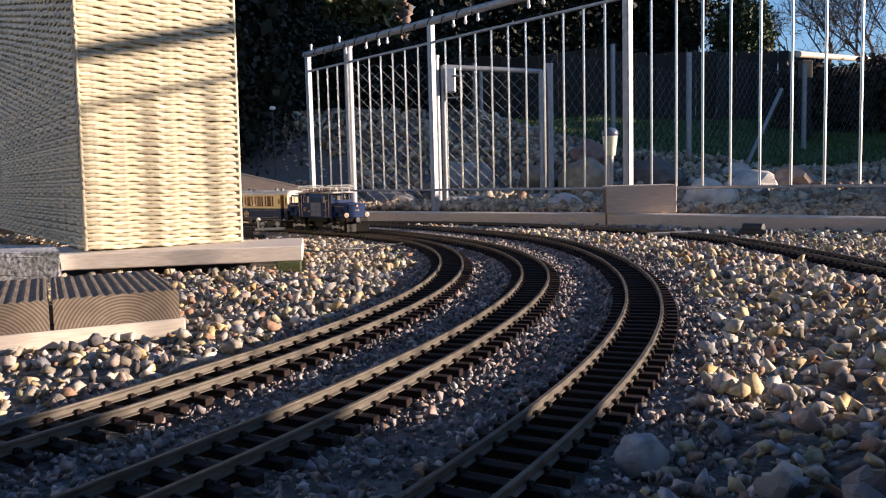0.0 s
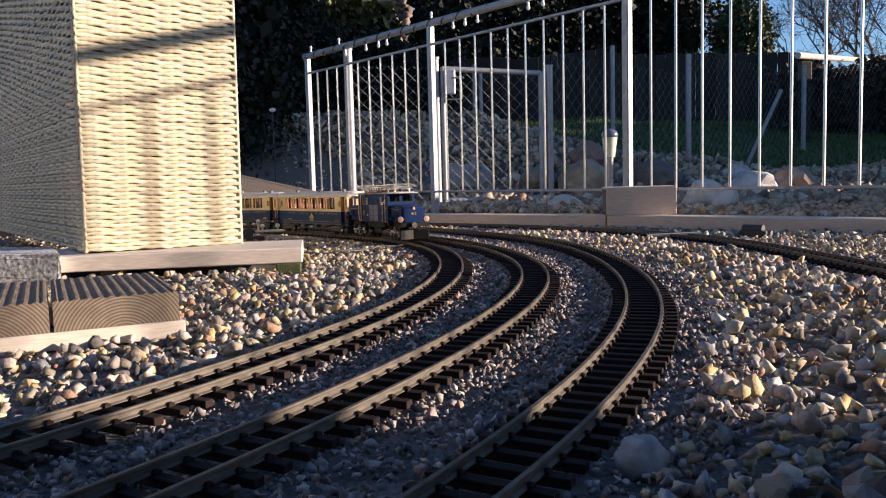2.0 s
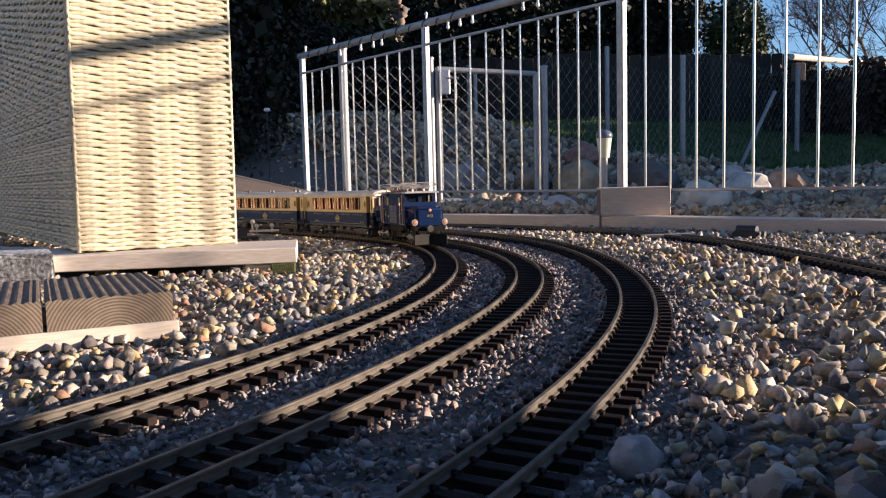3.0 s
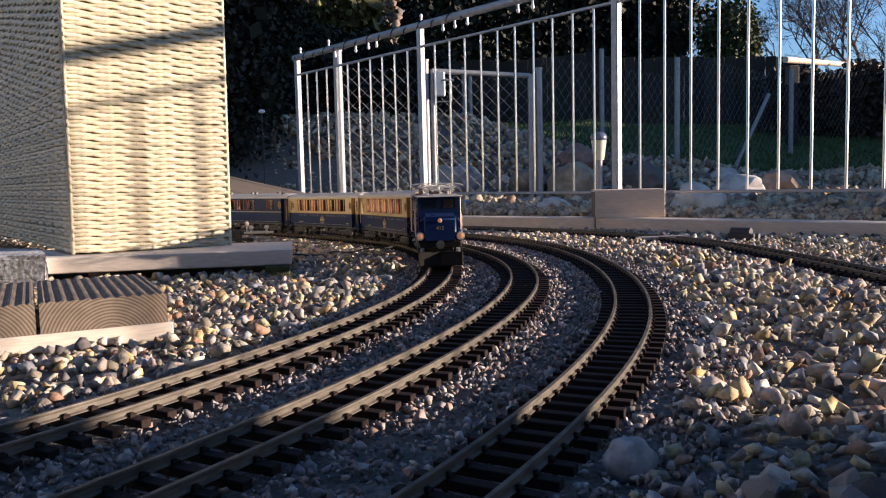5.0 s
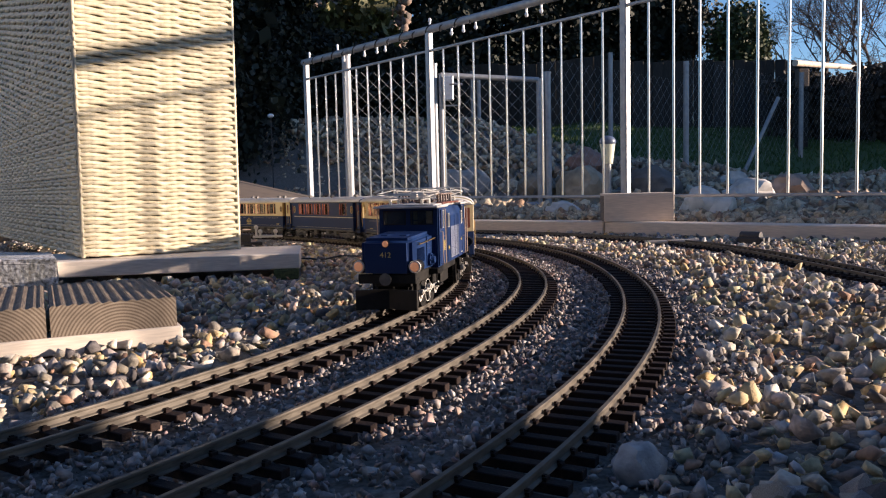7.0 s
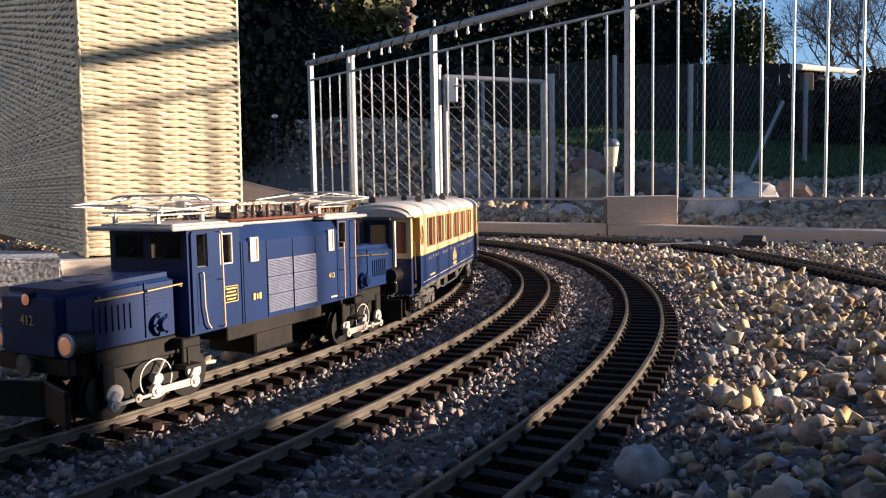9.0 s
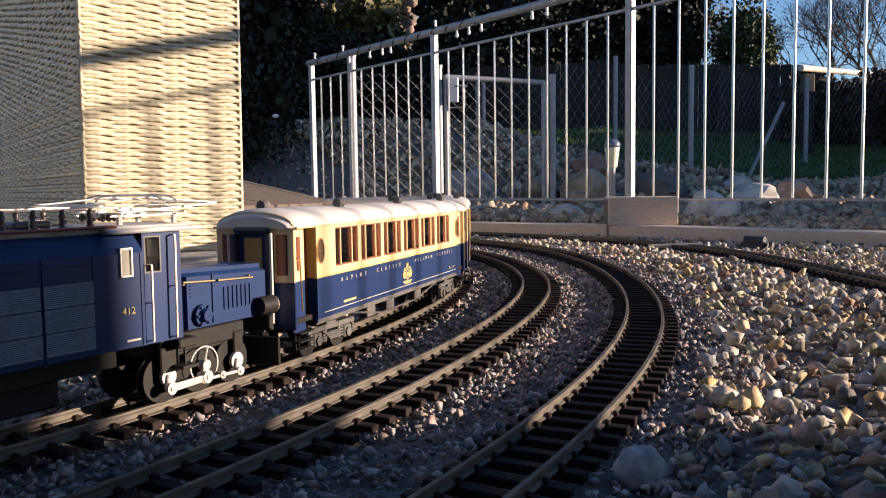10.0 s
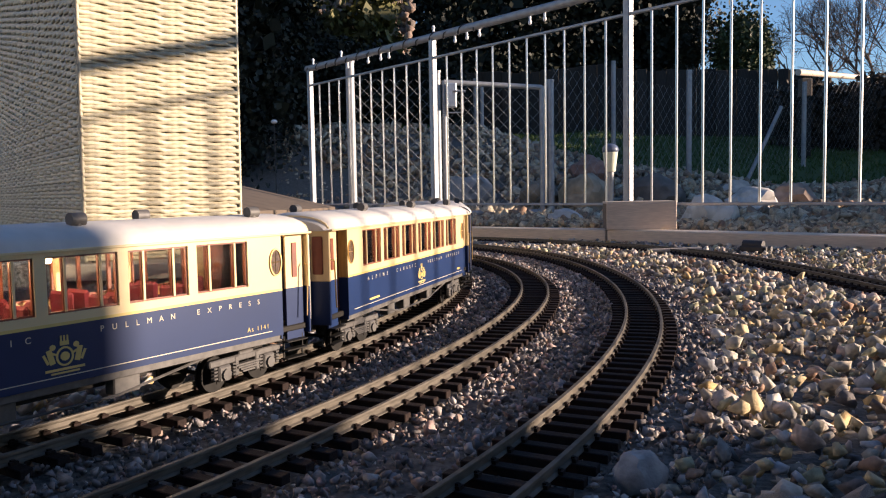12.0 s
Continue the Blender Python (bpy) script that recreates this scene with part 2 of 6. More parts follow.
def make_track(tr, label):
    x, y, th = on_line(tr, 0)
    track = thing("railway_track", pose(0, 0, 0), label, "model track", "garden railway tracks")
    for side in (-1, 1):
        V, F, n = [], [], len(RAIL_PROFILE)
        for s, x, y, th in tr[::2]:
            for a, b in RAIL_PROFILE:
                o = side * GAUGE / 2 + a
                V.append((x + math.sin(th) * o, y - math.cos(th) * o, b + dip(y)))
        rows = len(V) // n
        for i in range(rows - 1):
            for k in range(n):
                F.append((i * n + k, i * n + (k + 1) % n, (i + 1) * n + (k + 1) % n, (i + 1) * n + k))
        F += [tuple(range(n)), tuple(range((rows - 1) * n, rows * n))[::-1]]
        rail = ob_from("rail", V, F, M_RAIL, track)
        tagged(rail, "weathered brass rail")
    s = tr[0, 0] + 0.02
    while s < tr[-1, 0] - 0.02:
        x, y, th = on_line(tr, s)
        sl = new("sleeper", SLEEPER)
        sl.parent = track
        sl.matrix_basis = Matrix.Translation((x, y, dip(y) + random.uniform(-0.0004, 0.0002))) @ Matrix.Rotation(th + random.uniform(-0.02, 0.02), 4, "Z")
        s += 0.0265
    return track


make_track(TRACK_A, "brass garden railway track curving through fine ballast")
make_track(TRACK_B, "brass garden railway track on dark brown sleepers")
make_track(TRACK_C, "brass garden railway track bending between gravel beds")
make_track(TRACK_D, "shaded garden railway siding beside the timber edging")


# ---------------------------------------------------------------- timber edging and fence
def beam(p, q, width, height, z0, label, name="timber_beam"):
    """A squared timber lying on the ground from p to q; its front lower edge runs along p-q."""
    p, q = Vector(p), Vector(q)
    d = q - p
    ang = math.atan2(d.y, d.x)
    ob = thing(name, Matrix.Translation((*p, z0)) @ Matrix.Rotation(ang, 4, "Z"), label, "timber")
    bm = bmesh.new()
    add_box(bm, d.length, width, height, (d.length / 2, width / 2, height / 2), 0.003)
    part("plank", bm, M_BEAM, ob)
    return ob


beam((-1.2, 4.49), (0.632, 3.061), 0.11, 0.046, -0.022, "long pale timber edging beam lying on gravel")
beam((0.637, 3.057), (2.9, 0.80), 0.11, 0.046, -0.022, "pale timber edging beam butted to its neighbour")

FENCE_0, FENCE_D = Vector((0.04, 4.36)), Vector((0.0770, -0.0920))


def fence_at(k):
    return FENCE_0 + FENCE_D * k


FENCE = thing("metal_railing", pose(0, 0, 0), "galvanised steel railing with slim bars and round handrail", "railing")


def rail_tube(name, k0, k1, z, r, material=M_GALV, label=""):
    a, b = fence_at(k0), fence_at(k1)
    return cyl_part(name, r, (*a, z), (*b, z), material, FENCE, label)


def build_fence():
    k_end = 40
    rail_tube("handrail", -12.3, k_end, 1.04, 0.021, label="round galvanised handrail")
    for z, nm in ((0.925, "top_rail"), (0.115, "bottom_rail")):
        a, b = fence_at(-12), fence_at(k_end)
        bm = bmesh.new()
        d = b - a
        add_box(bm, d.length, 0.018, 0.012, (*((a + b) / 2), z), 0.002, Matrix.Rotation(math.atan2(d.y, d.x), 3, "Z"))
        part(nm, bm, M_GALV, FENCE)
    me = None
    for k in range(-12, k_end + 1):
        p = fence_at(k)
        if (k + 1) % 11 == 0:
            bm = bmesh.new()
            add_box(bm, 0.034, 0.034, 1.05, (*p, 0.50), 0.004, Matrix.Rotation(math.atan2(FENCE_D.y, FENCE_D.x), 3, "Z"))
            add_box(bm, 0.10, 0.10, 0.008, (*p, -0.015), 0.001)
            part("post", bm, M_GALV, FENCE, "square galvanised post")
        else:
            if me is None:
                bm = bmesh.new()
                add_cyl(bm, 0.0052, (0, 0, 0.118), (0, 0, 0.922), 8)
                bar = part("bar", bm, M_STEEL, FENCE, smooth=40)
                me = bar.data
            else:
                bar = new("bar", me)
                bar.parent = FENCE
            bar.location = (*p, 0)


build_fence()

# ---------------------------------------------------------------- wicker planter
BOX = thing("wicker_planter", pose(-0.785, 1.735, 0.037, 0, 0.7, 36), "tall square cream woven wicker planter on a board", "planter")


def strand_mesh(width, phase, stakes, r, name):
    """One woven strand along x, going in front of and behind the stakes; the face looks to -y."""
    seg, V, F = 6, [], []
    n = stakes * 5
    for i in range(n + 1):
        x = width * i / n
        w = math.cos(math.pi * (i / 5 + phase))
        y = 0.0026 * max(-1, min(1, w * 1.5))
        z = 0.0011 * math.sin(i * 1.7 + phase * 3) + 0.0010 * math.sin(i * 0.6 + phase)
        for k in range(seg):
            a = 2 * math.pi * k / seg
            V.append((x, y + 0.55 * r * math.cos(a), z + r * math.sin(a)))
    for i in range(n):
        for k in range(seg):
            F.append((i * seg + k, (i + 1) * seg + k, (i + 1) * seg + (k + 1) % seg, i * seg + (k + 1) % seg))
    me = bpy.data.meshes.new(name)
    me.from_pydata(V, [], F)
    me.shade_smooth()
    me.materials.append(M_WICKER)
    return me


def build_planter():
    w1, w2, high, pitch = 0.357, 1.75, 0.80, 0.0088
    bm = bmesh.new()
    add_box(bm, w1 - 0.016, w2 - 0.016, high - 0.02, (w1 / 2, w2 / 2, high / 2), 0.004)
    part("liner", bm, mat("planter_liner", (0.30, 0.26, 0.19), 0.9, vary=0.3, scale=60), BOX, "dull backing behind the weave")
    faces = (((0, 0, 0), 0, w1, 7), ((0, w2, 0), -90, w2, 36), ((w1, 0, 0), 90, w2, 36))
    for at, turn, w, stakes in faces:
        mesh = [strand_mesh(w, ph, stakes, 0.0053, "strand") for ph in (0, 1)]
        base = Matrix.Translation(at) @ Matrix.Rotation(radians(turn), 4, "Z")
        rows = int(high / pitch)
        for i in range(rows):
            s = new("strand", mesh[i % 2])
            s.parent = BOX
            s.matrix_basis = base @ pose(0, random.uniform(-0.0012, 0.0012), 0.006 + pitch * i, random.uniform(-5, 5), random.uniform(-0.22, 0.22) * 0.36 / w, 0)
    for x, y in ((0, 0), (w1, 0), (0, w2), (w1, w2)):
        cyl_part("corner_stake", 0.0045, (x, y, 0), (x, y, high), M_WICKER, BOX)
    for x, y in ((0.03, 0.03), (w1 - 0.03, 0.03)):
        cyl_part("foot", 0.012, (x, y, -0.012), (x, y, 0.006), M_SLEEPER, BOX, "black plastic foot")


build_planter()


# ---------------------------------------------------------------- train: its way along the line
TR = TRACK_A
S_ROWS = ((0, 2.344), (1.5, 1.972), (2.5, 1.715), (3.2, 1.535), (4.8, 1.125), (5.5, 0.946), (6.5, 0.700), (7.2, 0.508), (8.8, 0.06), (9.0, 0.002), (9.5, -0.137), (10.5, -0.379), (11.0, -0.514), (12, -0.782))


HEAD = np.polyfit([r[0] for r in S_ROWS], [r[1] for r in S_ROWS], 6)


def head(t):
    """How far along the line the locomotive's nose stands."""
    return float(np.polyval(HEAD, t))


def ride(s_front, s_rear):
    """The pose of a vehicle whose pivots stand at two places of the line: x forward, origin midway at rail height."""
    x0, y0, _ = on_line(TR, s_front)
    x1, y1, _ = on_line(TR, s_rear)
    tilt = math.degrees(math.atan2(dip(y0) - dip(y1), math.hypot(x0 - x1, y0 - y1)))
    return pose((x0 + x1) / 2, (y0 + y1) / 2, (dip(y0) + dip(y1)) / 2, 0, -tilt, math.degrees(math.atan2(y0 - y1, x0 - x1)))


# ---------------------------------------------------------------- train: materials
M_BLUE = mat("deep_blue_lacquer", (0.009, 0.030, 0.105), 0.42, vary=0.10, scale=25, bump=0.03, bump_scale=400, second=(0.007, 0.024, 0.085), spec=0.18)
M_NAVY = mat("navy_coach_lacquer", (0.011, 0.030, 0.10), 0.40, vary=0.08, scale=20, second=(0.009, 0.025, 0.085), spec=0.3)
M_CREAM = mat("cream_coach_lacquer", (0.72, 0.58, 0.33), 0.36, vary=0.05, scale=25, second=(0.66, 0.53, 0.30), coat=0.2)
M_ROOF = mat("pale_grey_roof", (0.62, 0.60, 0.57), 0.55, vary=0.06, scale=60, second=(0.52, 0.50, 0.48), bump=0.08)
M_LOCOROOF = mat("grey_loco_roof", (0.52, 0.51, 0.49), 0.6, vary=0.12, scale=60, second=(0.24, 0.24, 0.24))
M_BLACK = mat("black_running_gear", (0.016, 0.015, 0.014), 0.6, vary=0.3, scale=120, second=(0.035, 0.030, 0.026), spec=0.2)
M_GREYFRAME = mat("grey_bogie_casting", (0.11, 0.105, 0.10), 0.55, vary=0.3, scale=150, second=(0.055, 0.05, 0.048))
M_BRIGHT = mat("bright_nickel_rod", (0.72, 0.69, 0.63), 0.32, 0.45, vary=0.1, scale=80)
M_WHITE = mat("white_wheel_rim", (0.56, 0.54, 0.50), 0.45, vary=0.08, scale=80)
M_BRASS = mat("brass_handrail", (0.70, 0.48, 0.22), 0.3, 0.9, vary=0.1, scale=80)
M_COPPER = mat("copper_handrail", (0.86, 0.64, 0.50), 0.35, 0.7, vary=0.1, scale=80)
M_GOLD = mat("gold_print", (0.66, 0.50, 0.17), 0.5, vary=0.08, scale=90)
M_PALEPRINT = mat("pale_print", (0.66, 0.60, 0.46), 0.5, vary=0.05, scale=90)
M_REDROOF = mat("red_brown_roof_walkway", (0.22, 0.065, 0.035), 0.6, vary=0.2, scale=90)
M_INSUL = mat("brown_glazed_insulator", (0.10, 0.07, 0.06), 0.25, vary=0.2, scale=90)
M_GRILLE = mat("blue_grille", (0.17, 0.19, 0.26), 0.5, 0.0, vary=0.2, scale=200)
M_DOORWOOD = mat("ochre_door_recess", (0.50, 0.30, 0.10), 0.5, vary=0.15, scale=60, stretch=(6, 6, 1))
M_MAHOGANY = mat("mahogany_window_frame", (0.2016, 0.0554, 0.0302), 0.45, vary=0.2, scale=90)
M_SEAT = mat("red_plush_seat", (0.1513, 0.0135, 0.0300), 0.8, vary=0.25, scale=200)
M_GANGWAY = mat("dark_grey_gangway", (0.055, 0.06, 0.07), 0.6, vary=0.2, scale=90)
# M_SHEET is the plain pale beige of the inner cab walls
M_SHEET = mat("pale_cab_back", (0.34, 0.32, 0.28), 0.6, vary=0.15, scale=50)
M_BLIND = mat("pale_roller_blind", (0.62, 0.60, 0.56), 0.7, vary=0.08, scale=60)
M_LEADED = mat("dark_leaded_glass", (0.10, 0.065, 0.05), 0.25, vary=0.5, scale=350)
M_HEADLIGHT = mat("warm_headlight_lens", (0.50, 0.28, 0.18), 0.25, vary=0.05, emit=((1.0, 0.42, 0.20), 0.12))
M_COACHLIGHT = mat("warm_coach_ceiling_light", (0.8, 0.7, 0.5), 0.5, vary=0.02, emit=((1.0, 0.68, 0.38), 110.0))


def glass(name, tint=(0.85, 0.85, 0.82)):
    m = bpy.data.materials.new(name)
    m.use_nodes = True
    nt = m.node_tree
    nt.nodes.remove(nt.nodes["Principled BSDF"])
    N, L = nt.nodes.new, nt.links.new
    t, g, f, x = N("ShaderNodeBsdfTransparent"), N("ShaderNodeBsdfGlossy"), N("ShaderNodeFresnel"), N("ShaderNodeMixShader")
    t.inputs[0].default_value, g.inputs["Roughness"].default_value, f.inputs[0].default_value = (*tint, 1), 0.03, 1.5
    L(f.outputs[0], x.inputs[0]), L(t.outputs[0], x.inputs[1]), L(g.outputs[0], x.inputs[2])
    L(x.outputs[0], nt.nodes["Material Output"].inputs[0])
    return m


M_PANE = glass("clear_window_pane")


def words(text, height, material, parent, m, name="lettering", long=0.0):
    """Flat raised lettering, centred on its place, facing the pose's +z."""
    def cut(spread):
        cu = bpy.data.curves.new("lettering", "FONT")
        cu.body, cu.size, cu.align_x, cu.align_y, cu.space_character, cu.extrude = text, height * 1.4, "CENTER", "CENTER", spread, 0.0002
        tmp = bpy.data.objects.new("lettering_curve", cu)
        made = bpy.data.meshes.new_from_object(tmp)
        bpy.data.objects.remove(tmp)
        bpy.data.curves.remove(cu)
        xs = [v.co.x for v in made.vertices]
        return made, min(xs), max(xs)

    me, a1, b1 = cut(1.0)
    if long:                                            # letters spaced out to the given length
        _, a2, b2 = cut(2.0)
        me, a1, b1 = cut(1.0 + (long - (b1 - a1)) / ((b2 - a2) - (b1 - a1)))
        for v in me.vertices:
            v.co.x -= (a1 + b1) / 2
    me.materials.clear()
    me.materials.append(material)
    ob = new(name, me)
    ob.parent = parent
    ob.matrix_basis = m
    return ob


def side_pose(x, y, z, side):
    """Lettering on a side wall: side -1 looks to -y, +1 to +y."""
    return pose(x, y, z, 90, 0, 0 if side < 0 else 180)


def holed_wall(bm, a0, a1, z0, z1, thick, holes, place):
    """One welded wall with openings: holes are (a0, a1, z0, z1), place(a, depth, z) gives the point."""
    As = sorted({a0, a1, *[h[0] for h in holes], *[h[1] for h in holes]})
    Zs = sorted({z0, z1, *[h[2] for h in holes], *[h[3] for h in holes]})
    made = {}

    def vert(i, k, z):
        if (i, k, z) not in made:
            made[i, k, z] = bm.verts.new(place(As[i], k * thick, Zs[z]))
        return made[i, k, z]

    def solid(i, z):
        if not (0 <= i < len(As) - 1 and 0 <= z < len(Zs) - 1):
            return False
        a, b = (As[i] + As[i + 1]) / 2, (Zs[z] + Zs[z + 1]) / 2
        return not any(h[0] < a < h[1] and h[2] < b < h[3] for h in holes)

    for i in range(len(As) - 1):
        for z in range(len(Zs) - 1):
            if not solid(i, z):
                continue
            for k in (0, 1):
                bm.faces.new((vert(i, k, z), vert(i + 1, k, z), vert(i + 1, k, z + 1), vert(i, k, z + 1)))
            for di, dz, p, q in ((-1, 0, (i, z), (i, z + 1)), (1, 0, (i + 1, z), (i + 1, z + 1)), (0, -1, (i, z), (i + 1, z)), (0, 1, (i, z + 1), (i + 1, z + 1))):
                if not solid(i + di, z + dz):
                    bm.faces.new((vert(p[0], 0, p[1]), vert(q[0], 0, q[1]), vert(q[0], 1, q[1]), vert(p[0], 1, p[1])))
    bmesh.ops.recalc_face_normals(bm, faces=bm.faces)


def pane_with_frame(name, w, h, x, y, z, parent, frame_mat, side, bars=(), rim=0.0022, label=""):
    """A window: an outer frame with upright bars, and its pane as a sub-part."""
    bm = bmesh.new()
    cuts = [-w / 2 + rim] + [e for bx, bw in bars for e in (bx * w - bw / 2, bx * w + bw / 2)] + [w / 2 - rim]
    holed_wall(bm, -w / 2, w / 2, -h / 2, h / 2, 0.0026, [(a, b, -h / 2 + rim, h / 2 - rim) for a, b in zip(cuts[::2], cuts[1::2])], lambda a, d, z: (a, d - 0.0013, z))
    win = part(name, bm, frame_mat, parent, label)
    win.location = (x, y, z)
    bm = bmesh.new()
    add_box(bm, w - rim, 0.0006, h - rim)
    pane = part("pane", bm, M_PANE, win)
    pane.visible_shadow = False
    return win


# ---------------------------------------------------------------- locomotive
LOCO = thing("electric_locomotive", pose(0, 0, 0), "deep blue articulated electric model locomotive with lowered pantographs", "locomotive")
LB, LW = 0.131, 0.0445         # half length and half width of the body
SPIN = []                      # (part, radius, place in its bogie)
RODS = []
DROP = -0.0045                 # the roof gear sits this much lower


def loco_body():
    # machine room: upright walls, a slanting shoulder; each side reaches further back than forward
    for s in (-1, 1):
        bm = bmesh.new()
        prof = ((0, 0.0545), (LW + 0.001, 0.0545), (LW + 0.001, 0.1285), (LW - 0.007, 0.1440), (0, 0.1440))
        ends = [[bm.verts.new((s * x, s * y, z)) for y, z in prof] for x in (0.0648, -0.0945)]
        for k in range(4):
            bm.faces.new((ends[0][k], ends[0][k + 1], ends[1][k + 1], ends[1][k]))
        bm.faces.new(ends[0]), bm.faces.new(ends[1][::-1])
        bmesh.ops.recalc_face_normals(bm, faces=bm.faces)
        part("machine_room", bm, M_BLUE, LOCO)
        y = s * (LW + 0.0013)
        for x in (0.062, 0.0285, -0.0125, -0.0515, -0.092):
            box_part("panel_seam", (0.0012, 0.0008, 0.073), (s * x, y, 0.0915), M_BLUE, LOCO, bevel=0)
        box_part("panel_seam", (0.084, 0.0008, 0.0010), (-s * 0.0105, y, 0.1225), M_BLUE, LOCO, bevel=0)
    for e in (-1, 1):
        f = e * (LB - 0.003)
        for s in (-1, 1):
            door_side = s == e
            x0 = 0.0648 if door_side else 0.0945
            holes = [(0.1085, 0.1225, 0.111, 0.1405), (0.0750, 0.0915, 0.111, 0.1385)] if door_side else [(0.0965, 0.1120, 0.111, 0.1405)]
            bm = bmesh.new()
            holed_wall(bm, x0 + 0.0002, LB, 0.0545, 0.1435, 0.003, holes, lambda a, d, z: (e * a, s * (LW - d), z))
            part("cab_side", bm, M_BLUE, LOCO)
            for k, (a, b, z0, z1) in enumerate(holes):
                pane_with_frame("side_window", b - a, z1 - z0, e * (a + b) / 2, s * (LW - 0.0012), (z0 + z1) / 2, LOCO, M_BRIGHT if k else M_GREYFRAME, s, rim=0.0011)
            if door_side:
                bm = bmesh.new()
                holed_wall(bm, 0.0985, 0.1282, 0.0565, 0.1425, 0.0018, [(0.1090, 0.1220, 0.1115, 0.1400)], lambda a, d, z: (e * a, s * (LW + 0.0022 - d), z))
                for v in bm.verts:                      # the door's upper corners are cut off
                    if v.co.z > 0.142:
                        v.co.x += 0.0018 * (1 if v.co.x < e * 0.113 else -1) if abs(v.co.x - e * 0.113) > 0.013 else 0
                door = part("cab_door", bm, M_BLUE, LOCO)
                box_part("door_panel", (0.020, 0.0006, 0.040), (e * 0.1135, s * (LW + 0.0023), 0.083), M_BLUE, door, bevel=0.0002)
                rails = (((0.1190, 0.107), (0.1185, 0.078), (0.1160, 0.0640), (0.1120, 0.0585)), ((0.0955, 0.1405), (0.0945, 0.0575)))
            else:
                rails = (((0.0985, 0.118), (0.0980, 0.0575)), ((0.1215, 0.1405), (0.1205, 0.0575)))
            for row in rails:
                bm = bmesh.new()
                yy = s * (LW + 0.0058)
                pts = [(e * a, yy, z) for a, z in row]
                pts[0], pts[-1] = (pts[0][0], yy, pts[0][2]), (pts[-1][0], yy, pts[-1][2])
                add_tube(bm, 0.00095, pts, 6)
                for a, z in (row[0], row[-1], (sum(q[0] for q in row) / len(row), sum(q[1] for q in row) / len(row)))[:2 if len(row) > 2 else 3]:
                    add_tube(bm, 0.0007, [(e * a, yy, z), (e * a, s * LW, z)], 5)
                part("grab_rail", bm, M_COPPER, LOCO, "pale copper grab rail", smooth=40)
        bm = bmesh.new()
        screens = [(-0.0385, -0.0035, 0.1185, 0.1400), (0.0035, 0.0385, 0.1185, 0.1400)]
        holed_wall(bm, -LW + 0.0032, LW - 0.0032, 0.0545, 0.1435, 0.003, screens, lambda a, d, z: (f + e * d, a, z))
        part("cab_front", bm, M_BLUE, LOCO)
        for a, b, z0, z1 in screens:
            pane_with_frame("windscreen", b - a, z1 - z0, 0, 0, 0, LOCO, M_BLACK, 1, rim=0.0014).matrix_basis = pose(f + e * 0.002, (a + b) / 2, (z0 + z1) / 2, 0, 0, 90)
            bm = bmesh.new()
            add_tube(bm, 0.0006, [(f + e * 0.0045, (a + b) / 2 - 0.004, 0.1200), (f + e * 0.0045, (a + b) / 2 + 0.008, 0.1290)], 5)
            part("wiper", bm, M_BLACK, LOCO)
        box_part("cab_back", (0.003, 2 * LW - 0.008, 0.062), (e * 0.0660, 0, 0.0855), M_SHEET, LOCO, "dull inner cab wall")
        for s in (-1, 1):
            box_part("cab_back", (0.003, 0.024, 0.026), (e * 0.0660, s * 0.026, 0.130), M_SHEET, LOCO, "dull inner cab wall")
    for s in (-1, 1):
        y = s * (LW + 0.0017)
        for x, wide in ((0.0481, 0.0118), (-0.0787, 0.0106)):
            w = pane_with_frame("machine_room_window", wide, 0.0225, s * x, y, 0.1215, LOCO, M_BRIGHT, s, rim=0.0013, label="narrow round-cornered window")
            box_part("blind", (wide - 0.002, 0.0004, 0.0205), (0, -s * 0.0003, 0), M_BLIND, w, "pale blind")
        for x in (0.0095, -0.0312):
            for j in range(3):
                bm = bmesh.new()
                zc = 0.0675 + 0.0172 * j
                for k in range(10):
                    add_box(bm, 0.0370, 0.0012, 0.0009, (s * x, y, zc - 0.0066 + 0.00146 * k), 0, Matrix.Rotation(radians(25 * s), 3, "X"))
                for bx, sx, bz, sz in ((-0.0186, 0.0008, 0, 0.0156), (0.0186, 0.0008, 0, 0.0156), (0, 0.0378, 0.0076, 0.0008), (0, 0.0378, -0.0076, 0.0008)):
                    add_box(bm, sx, 0.0014, sz, (s * x + bx, y, zc + bz))
                part("vent_grille", bm, M_GRILLE, LOCO, "pale fine-louvred vent grille")
        bm = bmesh.new()
        add_box(bm, 0.0185, 0.0008, 0.015, (s * 0.0800, s * (LW + 0.0006), 0.084))
        plate = part("name_plate", bm, M_BLACK, LOCO, "black plate with gold bars of writing")
        bm = bmesh.new()
        for k in range(4):
            add_box(bm, 0.0145 - 0.003 * (k % 2), 0.0004, 0.0013, (s * 0.0800, s * (LW + 0.0012), 0.0888 - 0.0031 * k))
        for bx, sx, bz, sz in ((-0.0088, 0.0006, 0, 0.0146), (0.0088, 0.0006, 0, 0.0146), (0, 0.018, 0.007, 0.0006), (0, 0.018, -0.007, 0.0006)):
            add_box(bm, sx, 0.0004, sz, (s * 0.0800 + bx, s * (LW + 0.0012), 0.084 + bz))
        part("plate_writing", bm, M_GOLD, plate)
        bm = bmesh.new()
        for k, (w, h) in enumerate(((0.003, 0.0062), (0.0022, 0.0048), (0.003, 0.0062))):
            add_box(bm, w, 0.0005, h, (s * (0.0492 - 0.0042 * k), y + s * 0.0002, 0.0775))
        part("company_mark", bm, M_GOLD, LOCO, "gold company mark in plain bars")
